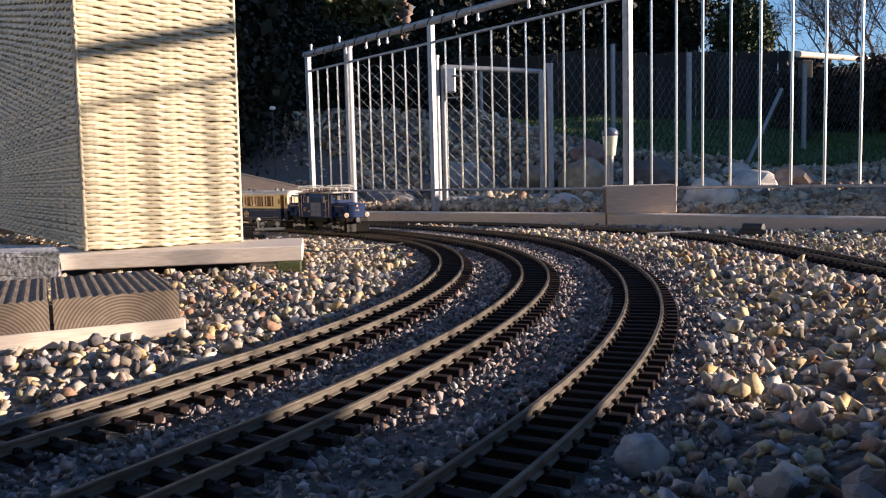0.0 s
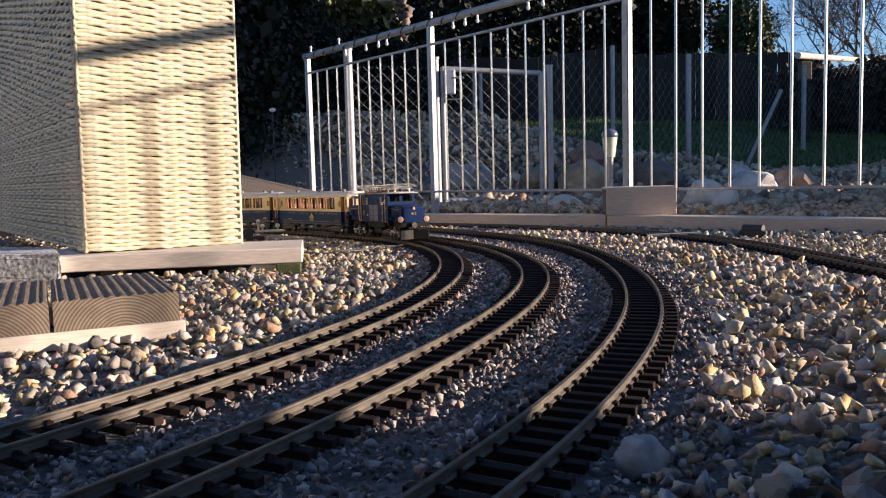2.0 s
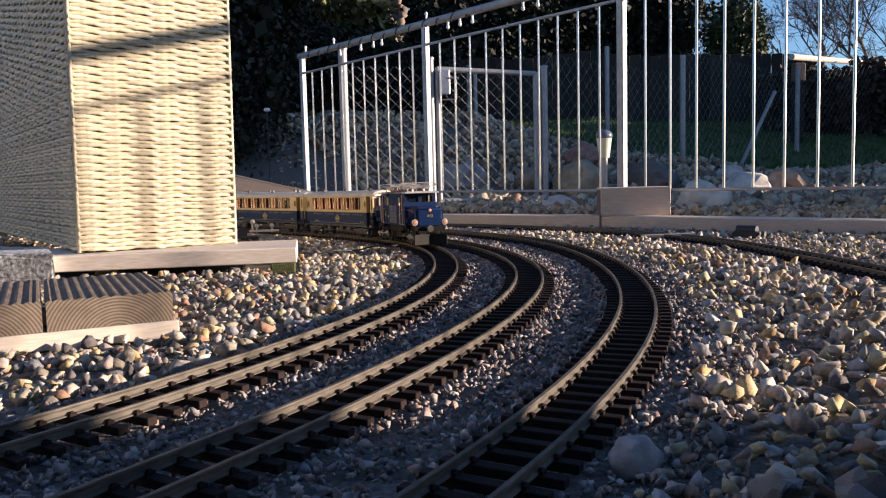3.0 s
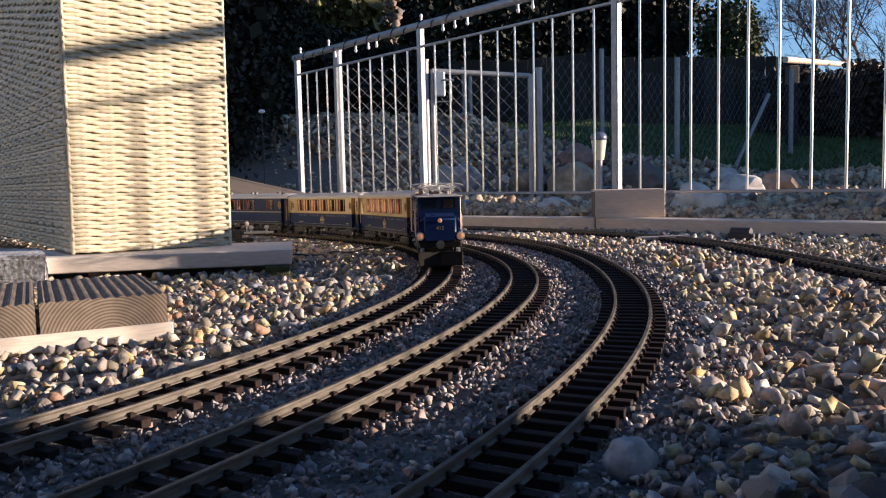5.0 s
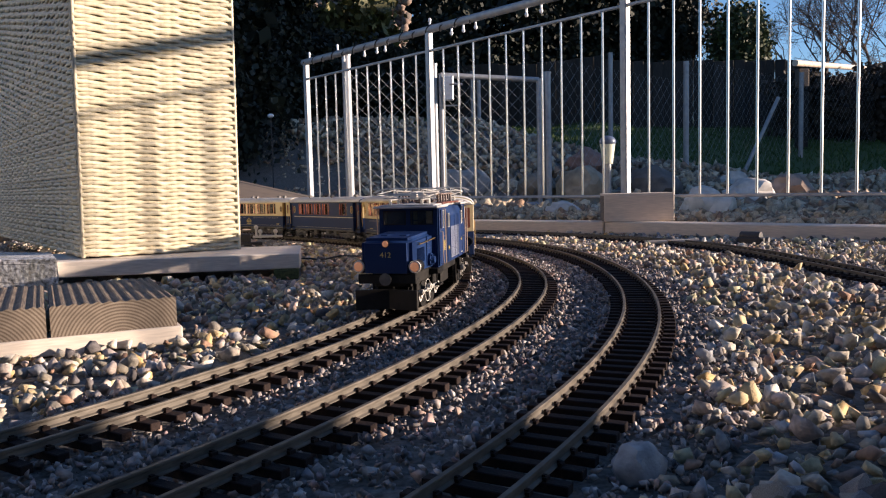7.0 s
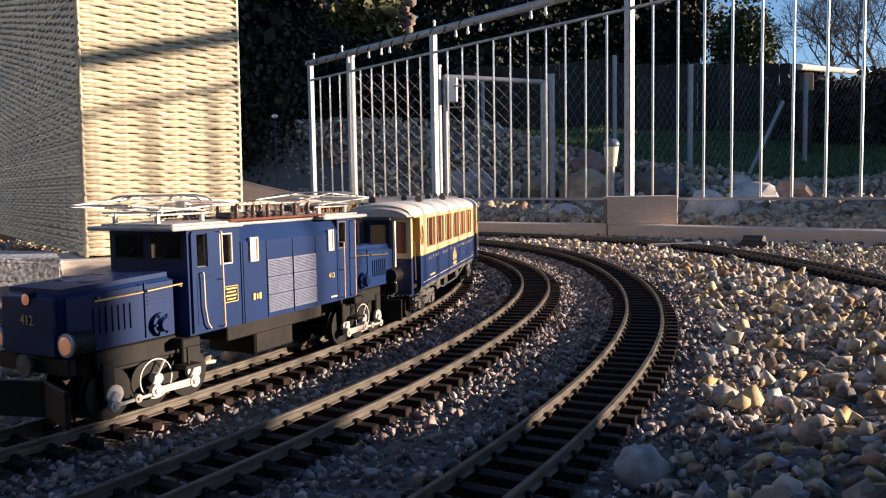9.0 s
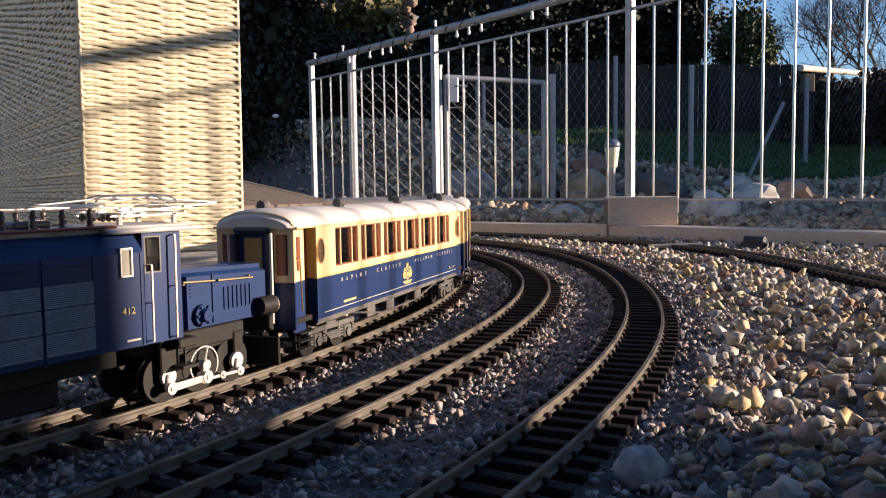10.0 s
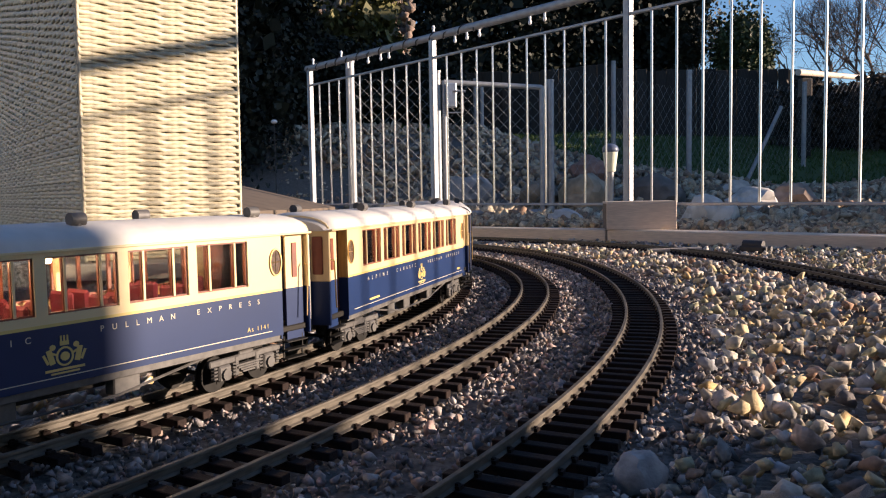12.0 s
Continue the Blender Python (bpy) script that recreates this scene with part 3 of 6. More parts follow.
        words("412", 0.0056, M_GOLD, LOCO, side_pose(-s * 0.0795, y + s * 0.0001, 0.0835, s), "running_number")
        box_part("data_mark", (0.012, 0.0004, 0.0016), (-s * 0.083, y, 0.0605), M_PALEPRINT, LOCO, "small pale bar of writing", bevel=0)
    # roof slab with overhanging cab ends, walkway boards and gear
    bm = bmesh.new()
    for e in (-1, 1):
        add_box(bm, 0.088, 2 * LW + 0.010, 0.0036, (e * 0.107, 0, 0.1454), 0.0012)
        add_box(bm, 0.078, 2 * LW - 0.006, 0.0022, (e * 0.104, 0, 0.1480), 0.001)
    add_box(bm, 0.130, 2 * LW - 0.016, 0.0045, (0, 0, 0.1462), 0.001)
    part("roof", bm, M_LOCOROOF, LOCO, "grey roof with overhanging cab ends")
    for s in (-1, 1):
        box_part("roof_walkway", (0.150, 0.013, 0.0022), (0, s * 0.0375, 0.1490), M_REDROOF, LOCO, "red-brown roof walkway")
    for i, x in enumerate((0.052, 0.028, 0.006, -0.016, -0.038, -0.060)):
        for s in (-1, 1):
            bm = bmesh.new()
            for k in range(3):
                add_cyl(bm, 0.0036 - 0.0005 * k, (x, s * 0.031, 0.153 + 0.0042 * k), (x, s * 0.031, 0.156 + 0.0042 * k), 10, 0.0024)
            add_cyl(bm, 0.0018, (x, s * 0.031, 0.153), (x, s * 0.031, 0.168), 8)
            part("insulator", bm, M_INSUL, LOCO, smooth=50).location.z = DROP
    bm = bmesh.new()
    for s in (-1, 1):
        add_tube(bm, 0.0010, [(0.085, s * 0.031, 0.1675), (-0.085, s * 0.031, 0.1675)], 6)
    add_tube(bm, 0.0010, [(0.052, -0.036, 0.1675), (0.052, 0.036, 0.1675)], 6)
    part("roof_busbar", bm, M_COPPER, LOCO).location.z = DROP
    bm = bmesh.new()
    for x in (0.020, -0.028):
        add_box(bm, 0.030, 0.022, 0.006, (x, 0, 0.1565), 0.002)
    part("roof_resistor", bm, M_INSUL, LOCO).location.z = DROP
    for e in (-1, 1):
        bm = bmesh.new()
        c = e * 0.116
        for s in (-1, 1):
            add_tube(bm, 0.0009, [(c - 0.034, s * 0.024, 0.159), (c + 0.034, s * 0.024, 0.159)], 6)
            add_tube(bm, 0.0008, [(c - 0.030, s * 0.026, 0.1615), (c + 0.062, s * 0.034, 0.1675)], 6)
            add_tube(bm, 0.0008, [(c + 0.030, s * 0.026, 0.1615), (c - 0.062, s * 0.034, 0.1675)], 6)
            add_tube(bm, 0.0007, [(c - 0.064, s * 0.034, 0.168), (c, s * 0.022, 0.1738), (c + 0.064, s * 0.034, 0.168)], 6)
            add_tube(bm, 0.0008, [(c - 0.064, s * 0.034, 0.168), (c + 0.01, -s * 0.02, 0.1725)], 5)
            for x in (-0.026, 0.026):
                add_cyl(bm, 0.0024, (c + x, s * 0.024, 0.152), (c + x, s * 0.024, 0.160), 8)
        for x, z in ((-0.064, 0.168), (-0.030, 0.1612), (0.030, 0.1612), (0.064, 0.168), (-0.030, 0.1655), (0.030, 0.1655)):
            add_tube(bm, 0.0008, [(c + x, -0.034, z), (c + x, 0.034, z)], 6)
        add_box(bm, 0.010, 0.012, 0.012, (c - e * 0.030, 0, 0.164), 0.001)
        for x in (-0.006, 0.006):
            add_tube(bm, 0.0009, [(c + x, -0.055, 0.1700), (c + x, -0.048, 0.1735), (c + x, -0.036, 0.1752), (c + x, 0.036, 0.1752), (c + x, 0.048, 0.1735), (c + x, 0.055, 0.1700)], 6)
        part("pantograph", bm, M_BRIGHT, LOCO, "lowered silver pantograph", smooth=40).location.z = DROP + 0.002
        for s in (-1, 1):
            bm = bmesh.new()
            for k in range(4):
                add_ball(bm, 0.0036, (c - e * 0.018 - e * 0.0052 * k, s * 0.014, 0.1600), 8, 6, (0.6, 1, 1))
            part("insulator_stack", bm, M_INSUL, LOCO, smooth=60).location.z = DROP
    bm = bmesh.new()
    add_box(bm, 0.150, 0.070, 0.014, (0, 0, 0.046), 0.001)
    add_box(bm, 0.060, 0.060, 0.024, (0, 0, 0.030), 0.002)
    part("underframe", bm, M_BLACK, LOCO, "black underframe box")


def loco_end(e):
    """Hood and driving bogie at one end; the meshes lie round the bogie's pivot."""
    px = e * 0.150
    L0, L1 = 0.1325 - 0.150, 0.2435 - 0.150            # from the cab to the nose, along the way out
    bm = bmesh.new()
    w = 0.0365
    vs = add_box(bm, L1 - L0, 2 * w, 0.048, (e * (L0 + L1) / 2, 0, 0.058 + 0.024))
    for v in vs:
        if v.co.z > 0.1:
            v.co.z += 0.004 if v.co.x * e < 0 else 0.0
    es = [ed for ed in bm.edges if all(v.co.z > 0.09 for v in ed.verts) or abs(ed.verts[0].co.z - ed.verts[1].co.z) > 0.02]
    bmesh.ops.bevel(bm, geom=es, offset=0.0065, segments=3, affect="EDGES")
    hood = part("hood", bm, M_BLUE, LOCO, "rounded blue bonnet", smooth=40)
    bm = bmesh.new()
    for s in (-1, 1):
        add_box(bm, 0.034, 0.014, 0.0016, (e * 0.004, s * 0.016, 0.1083), 0.0004)
        add_box(bm, 0.022, 0.010, 0.0016, (e * 0.046, s * 0.014, 0.1075), 0.0004)
        for k in range(7):
            add_box(bm, 0.0010, 0.0016, 0.020, (e * (0.032 + 0.0055 * k), s * (w + 0.0004), 0.080))
        for k in range(5):
            add_box(bm, 0.024, 0.0014, 0.0009, (e * 0.004, s * (w + 0.0004), 0.0862 + 0.003 * k))
        add_box(bm, 0.0012, 0.0018, 0.044, (e * 0.018, s * (w + 0.0004), 0.082))
    part("hood_louvres", bm, M_BLUE, hood)
    for s in (-1, 1):
        bm = bmesh.new()
        add_tube(bm, 0.0008, [(e * -0.018, s * (w + 0.0035), 0.0995), (e * 0.018, s * (w + 0.0035), 0.0975)], 6)
        add_tube(bm, 0.0008, [(e * 0.022, s * (w + 0.0035), 0.0972), (e * 0.066, s * (w + 0.0035), 0.0955)], 6)
        for x in (-0.017, 0.016, 0.024, 0.062):
            add_tube(bm, 0.0007, [(e * x, s * w, 0.0975), (e * x, s * (w + 0.0035), 0.0975)], 5)
        part("hood_handrail", bm, M_BRASS, hood, "brass handrail", smooth=40)
        bm = bmesh.new()
        add_cyl(bm, 0.0095, (e * 0.004, s * (w - 0.001), 0.069), (e * 0.004, s * (w + 0.004), 0.069), 16)
        add_cyl(bm, 0.0065, (e * 0.004, s * (w + 0.004), 0.069), (e * 0.004, s * (w + 0.009), 0.069), 14, 0.005)
        for k in range(6):
            a = k * math.pi / 3
            add_cyl(bm, 0.0012, (e * 0.004 + 0.0078 * math.cos(a), s * (w + 0.003), 0.069 + 0.0078 * math.sin(a)), (e * 0.004 + 0.0078 * math.cos(a), s * (w + 0.006), 0.069 + 0.0078 * math.sin(a)), 6)
        part("blower_housing", bm, M_BLUE, hood, "round blower housing", smooth=40)
        bm = bmesh.new()
        y = s * 0.0405
        add_cyl(bm, 0.0085, (e * 0.072, y, 0.067), (e * 0.091, y, 0.067), 18, 0.0092)
        lamp = part("headlight", bm, M_BLACK, hood, "round headlight in a metal ring", smooth=40)
        bm = bmesh.new()
        add_cyl(bm, 0.0092, (e * 0.090, y, 0.067), (e * 0.0925, y, 0.067), 20, 0.0084)
        part("lamp_ring", bm, M_BRIGHT, lamp, smooth=40)
        bm = bmesh.new()
        add_ball(bm, 0.0070, (e * 0.0920, y, 0.067), 14, 8, (0.25, 1, 1))
        part("lens", bm, M_HEADLIGHT, lamp, smooth=60)
    bm = bmesh.new()
    add_cyl(bm, 0.0052, (e * 0.083, 0, 0.0985), (e * 0.0940, 0, 0.0985), 14)
    lamp = part("headlight", bm, M_BLACK, hood, smooth=40)
    bm = bmesh.new()
    add_ball(bm, 0.0044, (e * 0.0940, 0, 0.0985), 12, 8, (0.3, 1, 1))
    part("lens", bm, M_HEADLIGHT, lamp, smooth=60)
    words("412", 0.0075, M_GOLD, hood, pose(e * (L1 + 0.0004), 0, 0.083, 90, 0, 90 * e), "running_number")
    # bogie: frames, buffer beam, plough
    bm = bmesh.new()
    for s in (-1, 1):
        add_box(bm, 0.098, 0.004, 0.016, (e * 0.012, s * 0.030, 0.048), 0.001)
        add_box(bm, 0.012, 0.005, 0.026, (e * 0.052, s * 0.031, 0.034), 0.001)
        add_box(bm, 0.020, 0.006, 0.022, (e * -0.030, s * 0.032, 0.036), 0.001)
        add_box(bm, 0.020, 0.016, 0.008, (e * -0.020, s * 0.038, 0.050), 0.001)
        add_box(bm, 0.018, 0.014, 0.003, (e * -0.020, s * 0.041, 0.030), 0.0005)
        add_tube(bm, 0.0012, [(e * -0.020, s * 0.041, 0.030), (e * -0.020, s * 0.041, 0.054)], 5)
    add_box(bm, 0.100, 0.054, 0.018, (e * 0.014, 0, 0.045), 0.001)
    add_box(bm, 0.006, 0.084, 0.013, (e * 0.088, 0, 0.050), 0.001)
    bogie = part("driving_bogie", bm, M_BLACK, LOCO, "black driving bogie with rods")
    bm = bmesh.new()
    for s in (-1, 1):
        add_box(bm, 0.004, 0.048, 0.028, (e * 0.088, s * 0.022, 0.021), 0.0008, Matrix.Rotation(radians(-18 * s * e), 3, "Z"))
    part("snow_plough", bm, M_BLACK, bogie, "black snow plough")
    bm = bmesh.new()
    add_cyl(bm, 0.0028, (e * 0.088, 0, 0.050), (e * 0.096, 0, 0.050), 10)
    add_cyl(bm, 0.0085, (e * 0.096, 0, 0.050), (e * 0.0985, 0, 0.050), 16)
    part("buffer", bm, M_GREYFRAME, bogie, smooth=40)
    r = 0.0205
    for i, x in enumerate((0.048, 0.008, -0.032)):
        bm = bmesh.new()
        for s in (-1, 1):
            add_cyl(bm, r, (0, s * 0.0225, 0), (0, s * 0.0275, 0), 26)
            add_cyl(bm, r + 0.0015, (0, s * 0.0212, 0), (0, s * 0.0225, 0), 26)
        add_cyl(bm, 0.003, (0, -0.03, 0), (0, 0.03, 0), 8)
        ws = part("wheelset", bm, M_BLACK, bogie, "black spoked wheelset", smooth=40)
        ws.location = (e * x, 0, r)
        SPIN.append((ws, r, (e * x, 0, r)))
    # jackshaft disc with a white rim, and cranks
    return hood, bogie, px, e, r


def loco_rods(bogie, e, r):
    for s in (-1, 1):
        for x, z, big in ((0.048, r, False), (0.008, r + 0.004, True), (-0.032, r + 0.002, False)):
            bm = bmesh.new()
            y = s * 0.0345
            if big:
                bmesh.ops.create_circle(bm, cap_ends=False, radius=0.0165, segments=24, matrix=pose(0, y, 0, 90))
                ring = [ed for ed in bm.edges]
                ret = bmesh.ops.extrude_edge_only(bm, edges=ring)
                for v in [g for g in ret["geom"] if isinstance(g, bmesh.types.BMVert)]:
                    v.co.x *= 0.935
                    v.co.z *= 0.935
                for k in range(2):
                    a = k * math.pi
                    add_tube(bm, 0.0009, [(0, y - s * 0.0004, 0), (0.0150 * math.cos(a), y - s * 0.0004, 0.0150 * math.sin(a))], 5)
                add_cyl(bm, 0.0045, (0, y - s * 0.004, 0), (0, y + s * 0.003, 0), 12)
                add_box(bm, 0.012, 0.003, 0.007, (0.005, y + s * 0.002, 0), 0.001)
            else:
                add_cyl(bm, 0.0075, (0, y - s * 0.003, 0), (0, y + s * 0.0005, 0), 18)
                add_box(bm, 0.012, 0.003, 0.007, (0.004, y + s * 0.002, 0), 0.001)
            add_cyl(bm, 0.0030, (0.009, y, 0), (0.009, y + s * 0.006, 0), 10)
            ck = part("crank", bm, M_WHITE, bogie, "whitened crank disc", smooth=40)
            SPIN.append((ck, r, (e * x, 0, z)))
        bm = bmesh.new()
        y = s * 0.0395
        for p, q in (((0.048, r), (-0.032, r + 0.002)), ((0.008, r + 0.004), (-0.032, r + 0.004)), ((0.008, r + 0.001), (-0.032, r))):
            a, b = Vector((e * p[0], y, p[1])), Vector((e * q[0], y, q[1]))
            d = b - a
            add_box(bm, d.length, 0.0022, 0.0026, (a + b) / 2, 0.0004, Matrix.Rotation(-math.atan2(d.z, d.x), 3, "Y"))
        for x, z, rr in ((0.048, r, 0.0042), (0.008, r + 0.003, 0.0055), (-0.032, r + 0.002, 0.0052), (0.026, r + 0.001, 0.0034)):
            add_cyl(bm, rr, (e * x, y - 0.0018, z), (e * x, y + 0.0018, z), 12)
            add_cyl(bm, rr * 0.45, (e * x, y - 0.003, z), (e * x, y + 0.003, z), 8)
        rod = part("coupling_rod", bm, M_BRIGHT, bogie, "bright nickel coupling rods", smooth=40)
        RODS.append((rod, r, 0.009))


loco_body()
ENDS = []
for e_ in (1, -1):
    hood_, bogie_, px_, _, r_ = loco_end(e_)
    loco_rods(bogie_, e_, r_)
    ENDS.append((hood_, bogie_, px_))


# ---------------------------------------------------------------- coaches
CL, CW = 0.280, 0.0460        # half length, half width
Z0, ZW, ZG, ZR = 0.038, 0.0845, 0.1385, 0.1575
WINDOWS, WIN = [0.1660 - 0.0665 * i for i in range(6)], 0.0575


def arch(n=10):
    return [(CW * 1.01 * math.cos(math.pi * k / n), ZG + (ZR - ZG) * math.sin(math.pi * k / n) ** 0.8) for k in range(n + 1)]


def oval_ring(bm, rx, rz, y, thick, deep):
    n = 20
    loops = []
    for rr, yy in ((0, -deep), (0, deep), (thick, deep), (thick, -deep)):
        loops.append([bm.verts.new(((rx - rr) * math.cos(2 * math.pi * k / n), y + yy, (rz - rr) * math.sin(2 * math.pi * k / n))) for k in range(n)])
    for a, b in zip(loops, loops[1:] + loops[:1]):
        for k in range(n):
            bm.faces.new((a[k], a[(k + 1) % n], b[(k + 1) % n], b[k]))


def crest(parent, x, y, z, side, material):
    """The coat of arms between two beasts, in plain raised shapes."""
    bm = bmesh.new()
    oval_ring(bm, 0.0050, 0.0056, 0, 0.0011, 0.0003)
    add_cyl(bm, 0.0026, (0, -0.0005, 0), (0, 0.0005, 0), 10)
    add_box(bm, 0.0050, 0.0006, 0.0024, (0, 0, 0.0075))
    for k in (-1, 0, 1):
        add_box(bm, 0.0009, 0.0006, 0.0034, (k * 0.0018, 0, 0.0102))
    for s in (-1, 1):
        add_box(bm, 0.0030, 0.0006, 0.0085, (s * 0.0078, 0, 0.0005), 0, Matrix.Rotation(radians(14 * s), 3, "Y"))
        add_cyl(bm, 0.0017, (s * 0.0066, -0.0003, 0.0058), (s * 0.0066, 0.0003, 0.0058), 8)
        add_box(bm, 0.0045, 0.0006, 0.0012, (s * 0.0064, 0, 0.0022), 0, Matrix.Rotation(radians(-25 * s), 3, "Y"))
        add_box(bm, 0.0014, 0.0006, 0.0060, (s * 0.0105, 0, -0.0005), 0, Matrix.Rotation(radians(24 * s), 3, "Y"))
    add_box(bm, 0.022, 0.0006, 0.0014, (0, 0, -0.0072))
    add_box(bm, 0.016, 0.0006, 0.0010, (0, 0, -0.0092))
    bmesh.ops.scale(bm, vec=(1.38, 1, 1.28), verts=bm.verts)
    ob = part("crest", bm, material, parent, "gold coat of arms in plain shapes")
    ob.location = (x, y, z)
    return ob


def coach(name, upper, lower, label, lit=True, plain=False, number=""):
    c = thing(name, pose(0, 0, 0), label, "coach", "train of coaches")
    up_mat, low_mat = upper, lower
    door = 0.042
    windows = [x for i, x in enumerate(WINDOWS) if not (plain and i == 1)]
    for s in (-1, 1):
        y = s * (CW - 0.0012)
        bm = bmesh.new()
        add_box(bm, 2 * (CL - door), 0.0024, ZW - Z0 - 0.004, (0, y, (ZW + Z0 + 0.004) / 2))
        part("lower_side", bm, low_mat, c)
        bm = bmesh.new()
        holes = [(x - WIN / 2, x + WIN / 2, 0.0930, 0.1345) for x in windows]
        holed_wall(bm, -CL + door, CL - door, ZW + 0.0022, ZG, 0.0024, holes, lambda a, d, z: (a, s * (CW - d), z))
        part("upper_side", bm, up_mat, c)
        bm = bmesh.new()
        add_box(bm, 2 * (CL - door), 0.0030, 0.0022, (0, y, ZW + 0.0011))
        part("waist_line", bm, M_GOLD if not plain else M_PALEPRINT, c, "gold waist line")
        bm = bmesh.new()
        add_box(bm, 2 * (CL - door) - 0.03, 0.0004, 0.0006, (0, s * (CW + 0.0002), 0.0475))
        part("lower_line", bm, M_PALEPRINT, c)
        bm = bmesh.new()
        add_box(bm, 2 * (CL - door), 0.006, 0.006, (0, s * (CW - 0.005), Z0 + 0.001), 0.0005)
        part("sill_beam", bm, M_GREYFRAME, c, "grey sill beam")
        for x in windows:
            w = pane_with_frame("window", WIN, 0.0415, x, s * (CW - 0.0030), 0.11375, c, M_MAHOGANY, s, bars=((-0.25, 0.0030), (0.25, 0.0030)), rim=0.0014, label="mahogany-framed saloon window")
            for bx in (-0.25, 0.25):
                box_part("pillar_strip", (0.0018, 0.0012, 0.0395), (bx * WIN, s * 0.0018, 0), up_mat, w, bevel=0)
        for e in (-1, 1):
            bm = bmesh.new()
            oval_ring(bm, 0.0080, 0.0132, s * (CW + 0.0003), 0.0014, 0.0010)
            add_tube(bm, 0.0005, [(0, s * (CW + 0.0004), -0.010), (0, s * (CW + 0.0004), 0.010)], 4)
            add_tube(bm, 0.0005, [(-0.005, s * (CW + 0.0004), 0), (0.005, s * (CW + 0.0004), 0)], 4)
            ov = part("oval_window", bm, M_BRASS, c, "oval brass-framed window", smooth=40)
            ov.location = (e * (CL - 0.050), 0, 0.1125)
            bm = bmesh.new()
            bmesh.ops.create_cone(bm, cap_ends=True, segments=20, radius1=0.0072, radius2=0.0072, depth=0.0006, matrix=pose(0, s * (CW + 0.0001), 0, 90) @ Matrix.Diagonal((1, 1.7, 1, 1)))
            part("leaded_pane", bm, M_LEADED, ov, "dark leaded glass")
            # entrance: a recessed door with ochre reveals
            xd = e * (CL - door / 2)
            for zz0, zz1, m2 in ((Z0 - 0.004, ZW, low_mat), (ZW, ZG, up_mat)):
                bm = bmesh.new()
                add_box(bm, 0.024, 0.0022, zz1 - zz0, (xd + e * 0.004, s * (CW - 0.0085), (zz0 + zz1) / 2))
                part("entrance_door", bm, m2, c)
            bm = bmesh.new()
            add_box(bm, 0.007, 0.0012, 0.034, (xd + e * 0.004, s * (CW - 0.0070), 0.112), 0.0005)
            part("door_window", bm, M_MAHOGANY, c, "narrow door window")
            bm = bmesh.new()
            vs = add_box(bm, 0.0020, 0.0105, ZG - ZW - 0.001, (e * (CL - door - 0.001), s * (CW - 0.0060), (ZG + ZW) / 2))
            part("door_reveal", bm, M_DOORWOOD if not plain else low_mat, c)
            bm = bmesh.new()
            add_box(bm, 0.0020, 0.0105, ZW - Z0, (e * (CL - door - 0.001), s * (CW - 0.0060), (ZW + Z0) / 2))
            part("door_reveal", bm, low_mat, c)
            bm = bmesh.new()
            add_tube(bm, 0.0008, [(e * (CL - 0.006), s * (CW - 0.004), 0.108), (e * (CL - 0.006), s * (CW + 0.0006), 0.106), (e * (CL - 0.009), s * (CW + 0.0006), 0.056)], 6)
            part("grab_rail", bm, M_BRASS, c, "brass grab rail", smooth=40)
            bm = bmesh.new()
            for k in range(3):
                add_box(bm, 0.028, 0.009, 0.0014, (xd, s * (CW - 0.005 - 0.001 * k), 0.033 - 0.0085 * k), 0.0003)
            for a in (-0.013, 0.013):
                add_box(bm, 0.0012, 0.0014, 0.024, (xd + a, s * (CW - 0.008), 0.026))
            part("step", bm, M_BLACK, c, "black footsteps")
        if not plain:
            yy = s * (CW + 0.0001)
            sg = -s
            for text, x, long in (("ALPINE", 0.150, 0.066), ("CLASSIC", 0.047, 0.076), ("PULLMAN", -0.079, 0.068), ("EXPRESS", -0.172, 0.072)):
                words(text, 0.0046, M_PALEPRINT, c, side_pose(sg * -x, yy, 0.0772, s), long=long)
            crest(c, -s * 0.0155, yy, 0.0620, s, M_GOLD)
            if number:
                words(number, 0.0042, M_GOLD, c, side_pose(-s * 0.205, yy, 0.0530, s), "coach_number", long=0.026)
            else:
                bm = bmesh.new()
                for k in range(6):
                    add_box(bm, 0.0020, 0.0004, 0.0028 if k < 2 else 0.0034, (s * (-0.198 - 0.0030 * k), yy, 0.0525))
                part("coach_number", bm, M_GOLD, c, "gold bars of a coach number")
            bm = bmesh.new()
            add_box(bm, 0.032, 0.0004, 0.0024, (-sg * 0.162, yy, 0.0525))
            part("builder_mark", bm, M_GOLD, c, "small gold bar of writing")
    # ends
    for e in (-1, 1):
        for zz0, zz1, m2 in ((Z0, ZW, low_mat if plain else M_NAVY), (ZW, ZG + 0.004, up_mat)):
            for s in (-1, 1):
                box_part("end_wall", (0.0030, 0.0270, zz1 - zz0), (e * (CL - 0.0015), s * 0.0305, (zz0 + zz1) / 2), m2, c, bevel=0.0008)
        bm = bmesh.new()
        prof = [(CW * 0.93 * math.cos(math.pi * k / 10), ZG + 0.003 + (ZR - ZG - 0.006) * math.sin(math.pi * k / 10)) for k in range(11)]
        f0 = [bm.verts.new((e * CL, a, b)) for a, b in prof]
        f1 = [bm.verts.new((e * (CL - 0.003), a, b)) for a, b in prof]
        bm.faces.new(f0), bm.faces.new(f1)
        for k in range(10):
            bm.faces.new((f0[k], f0[k + 1], f1[k + 1], f1[k]))
        part("end_gable", bm, up_mat, c)
        for s in (-1, 1):
            box_part("end_window", (0.0010, 0.012, 0.040), (e * (CL + 0.0004), s * 0.0305, 0.112), M_MAHOGANY, c, "narrow brown end window")
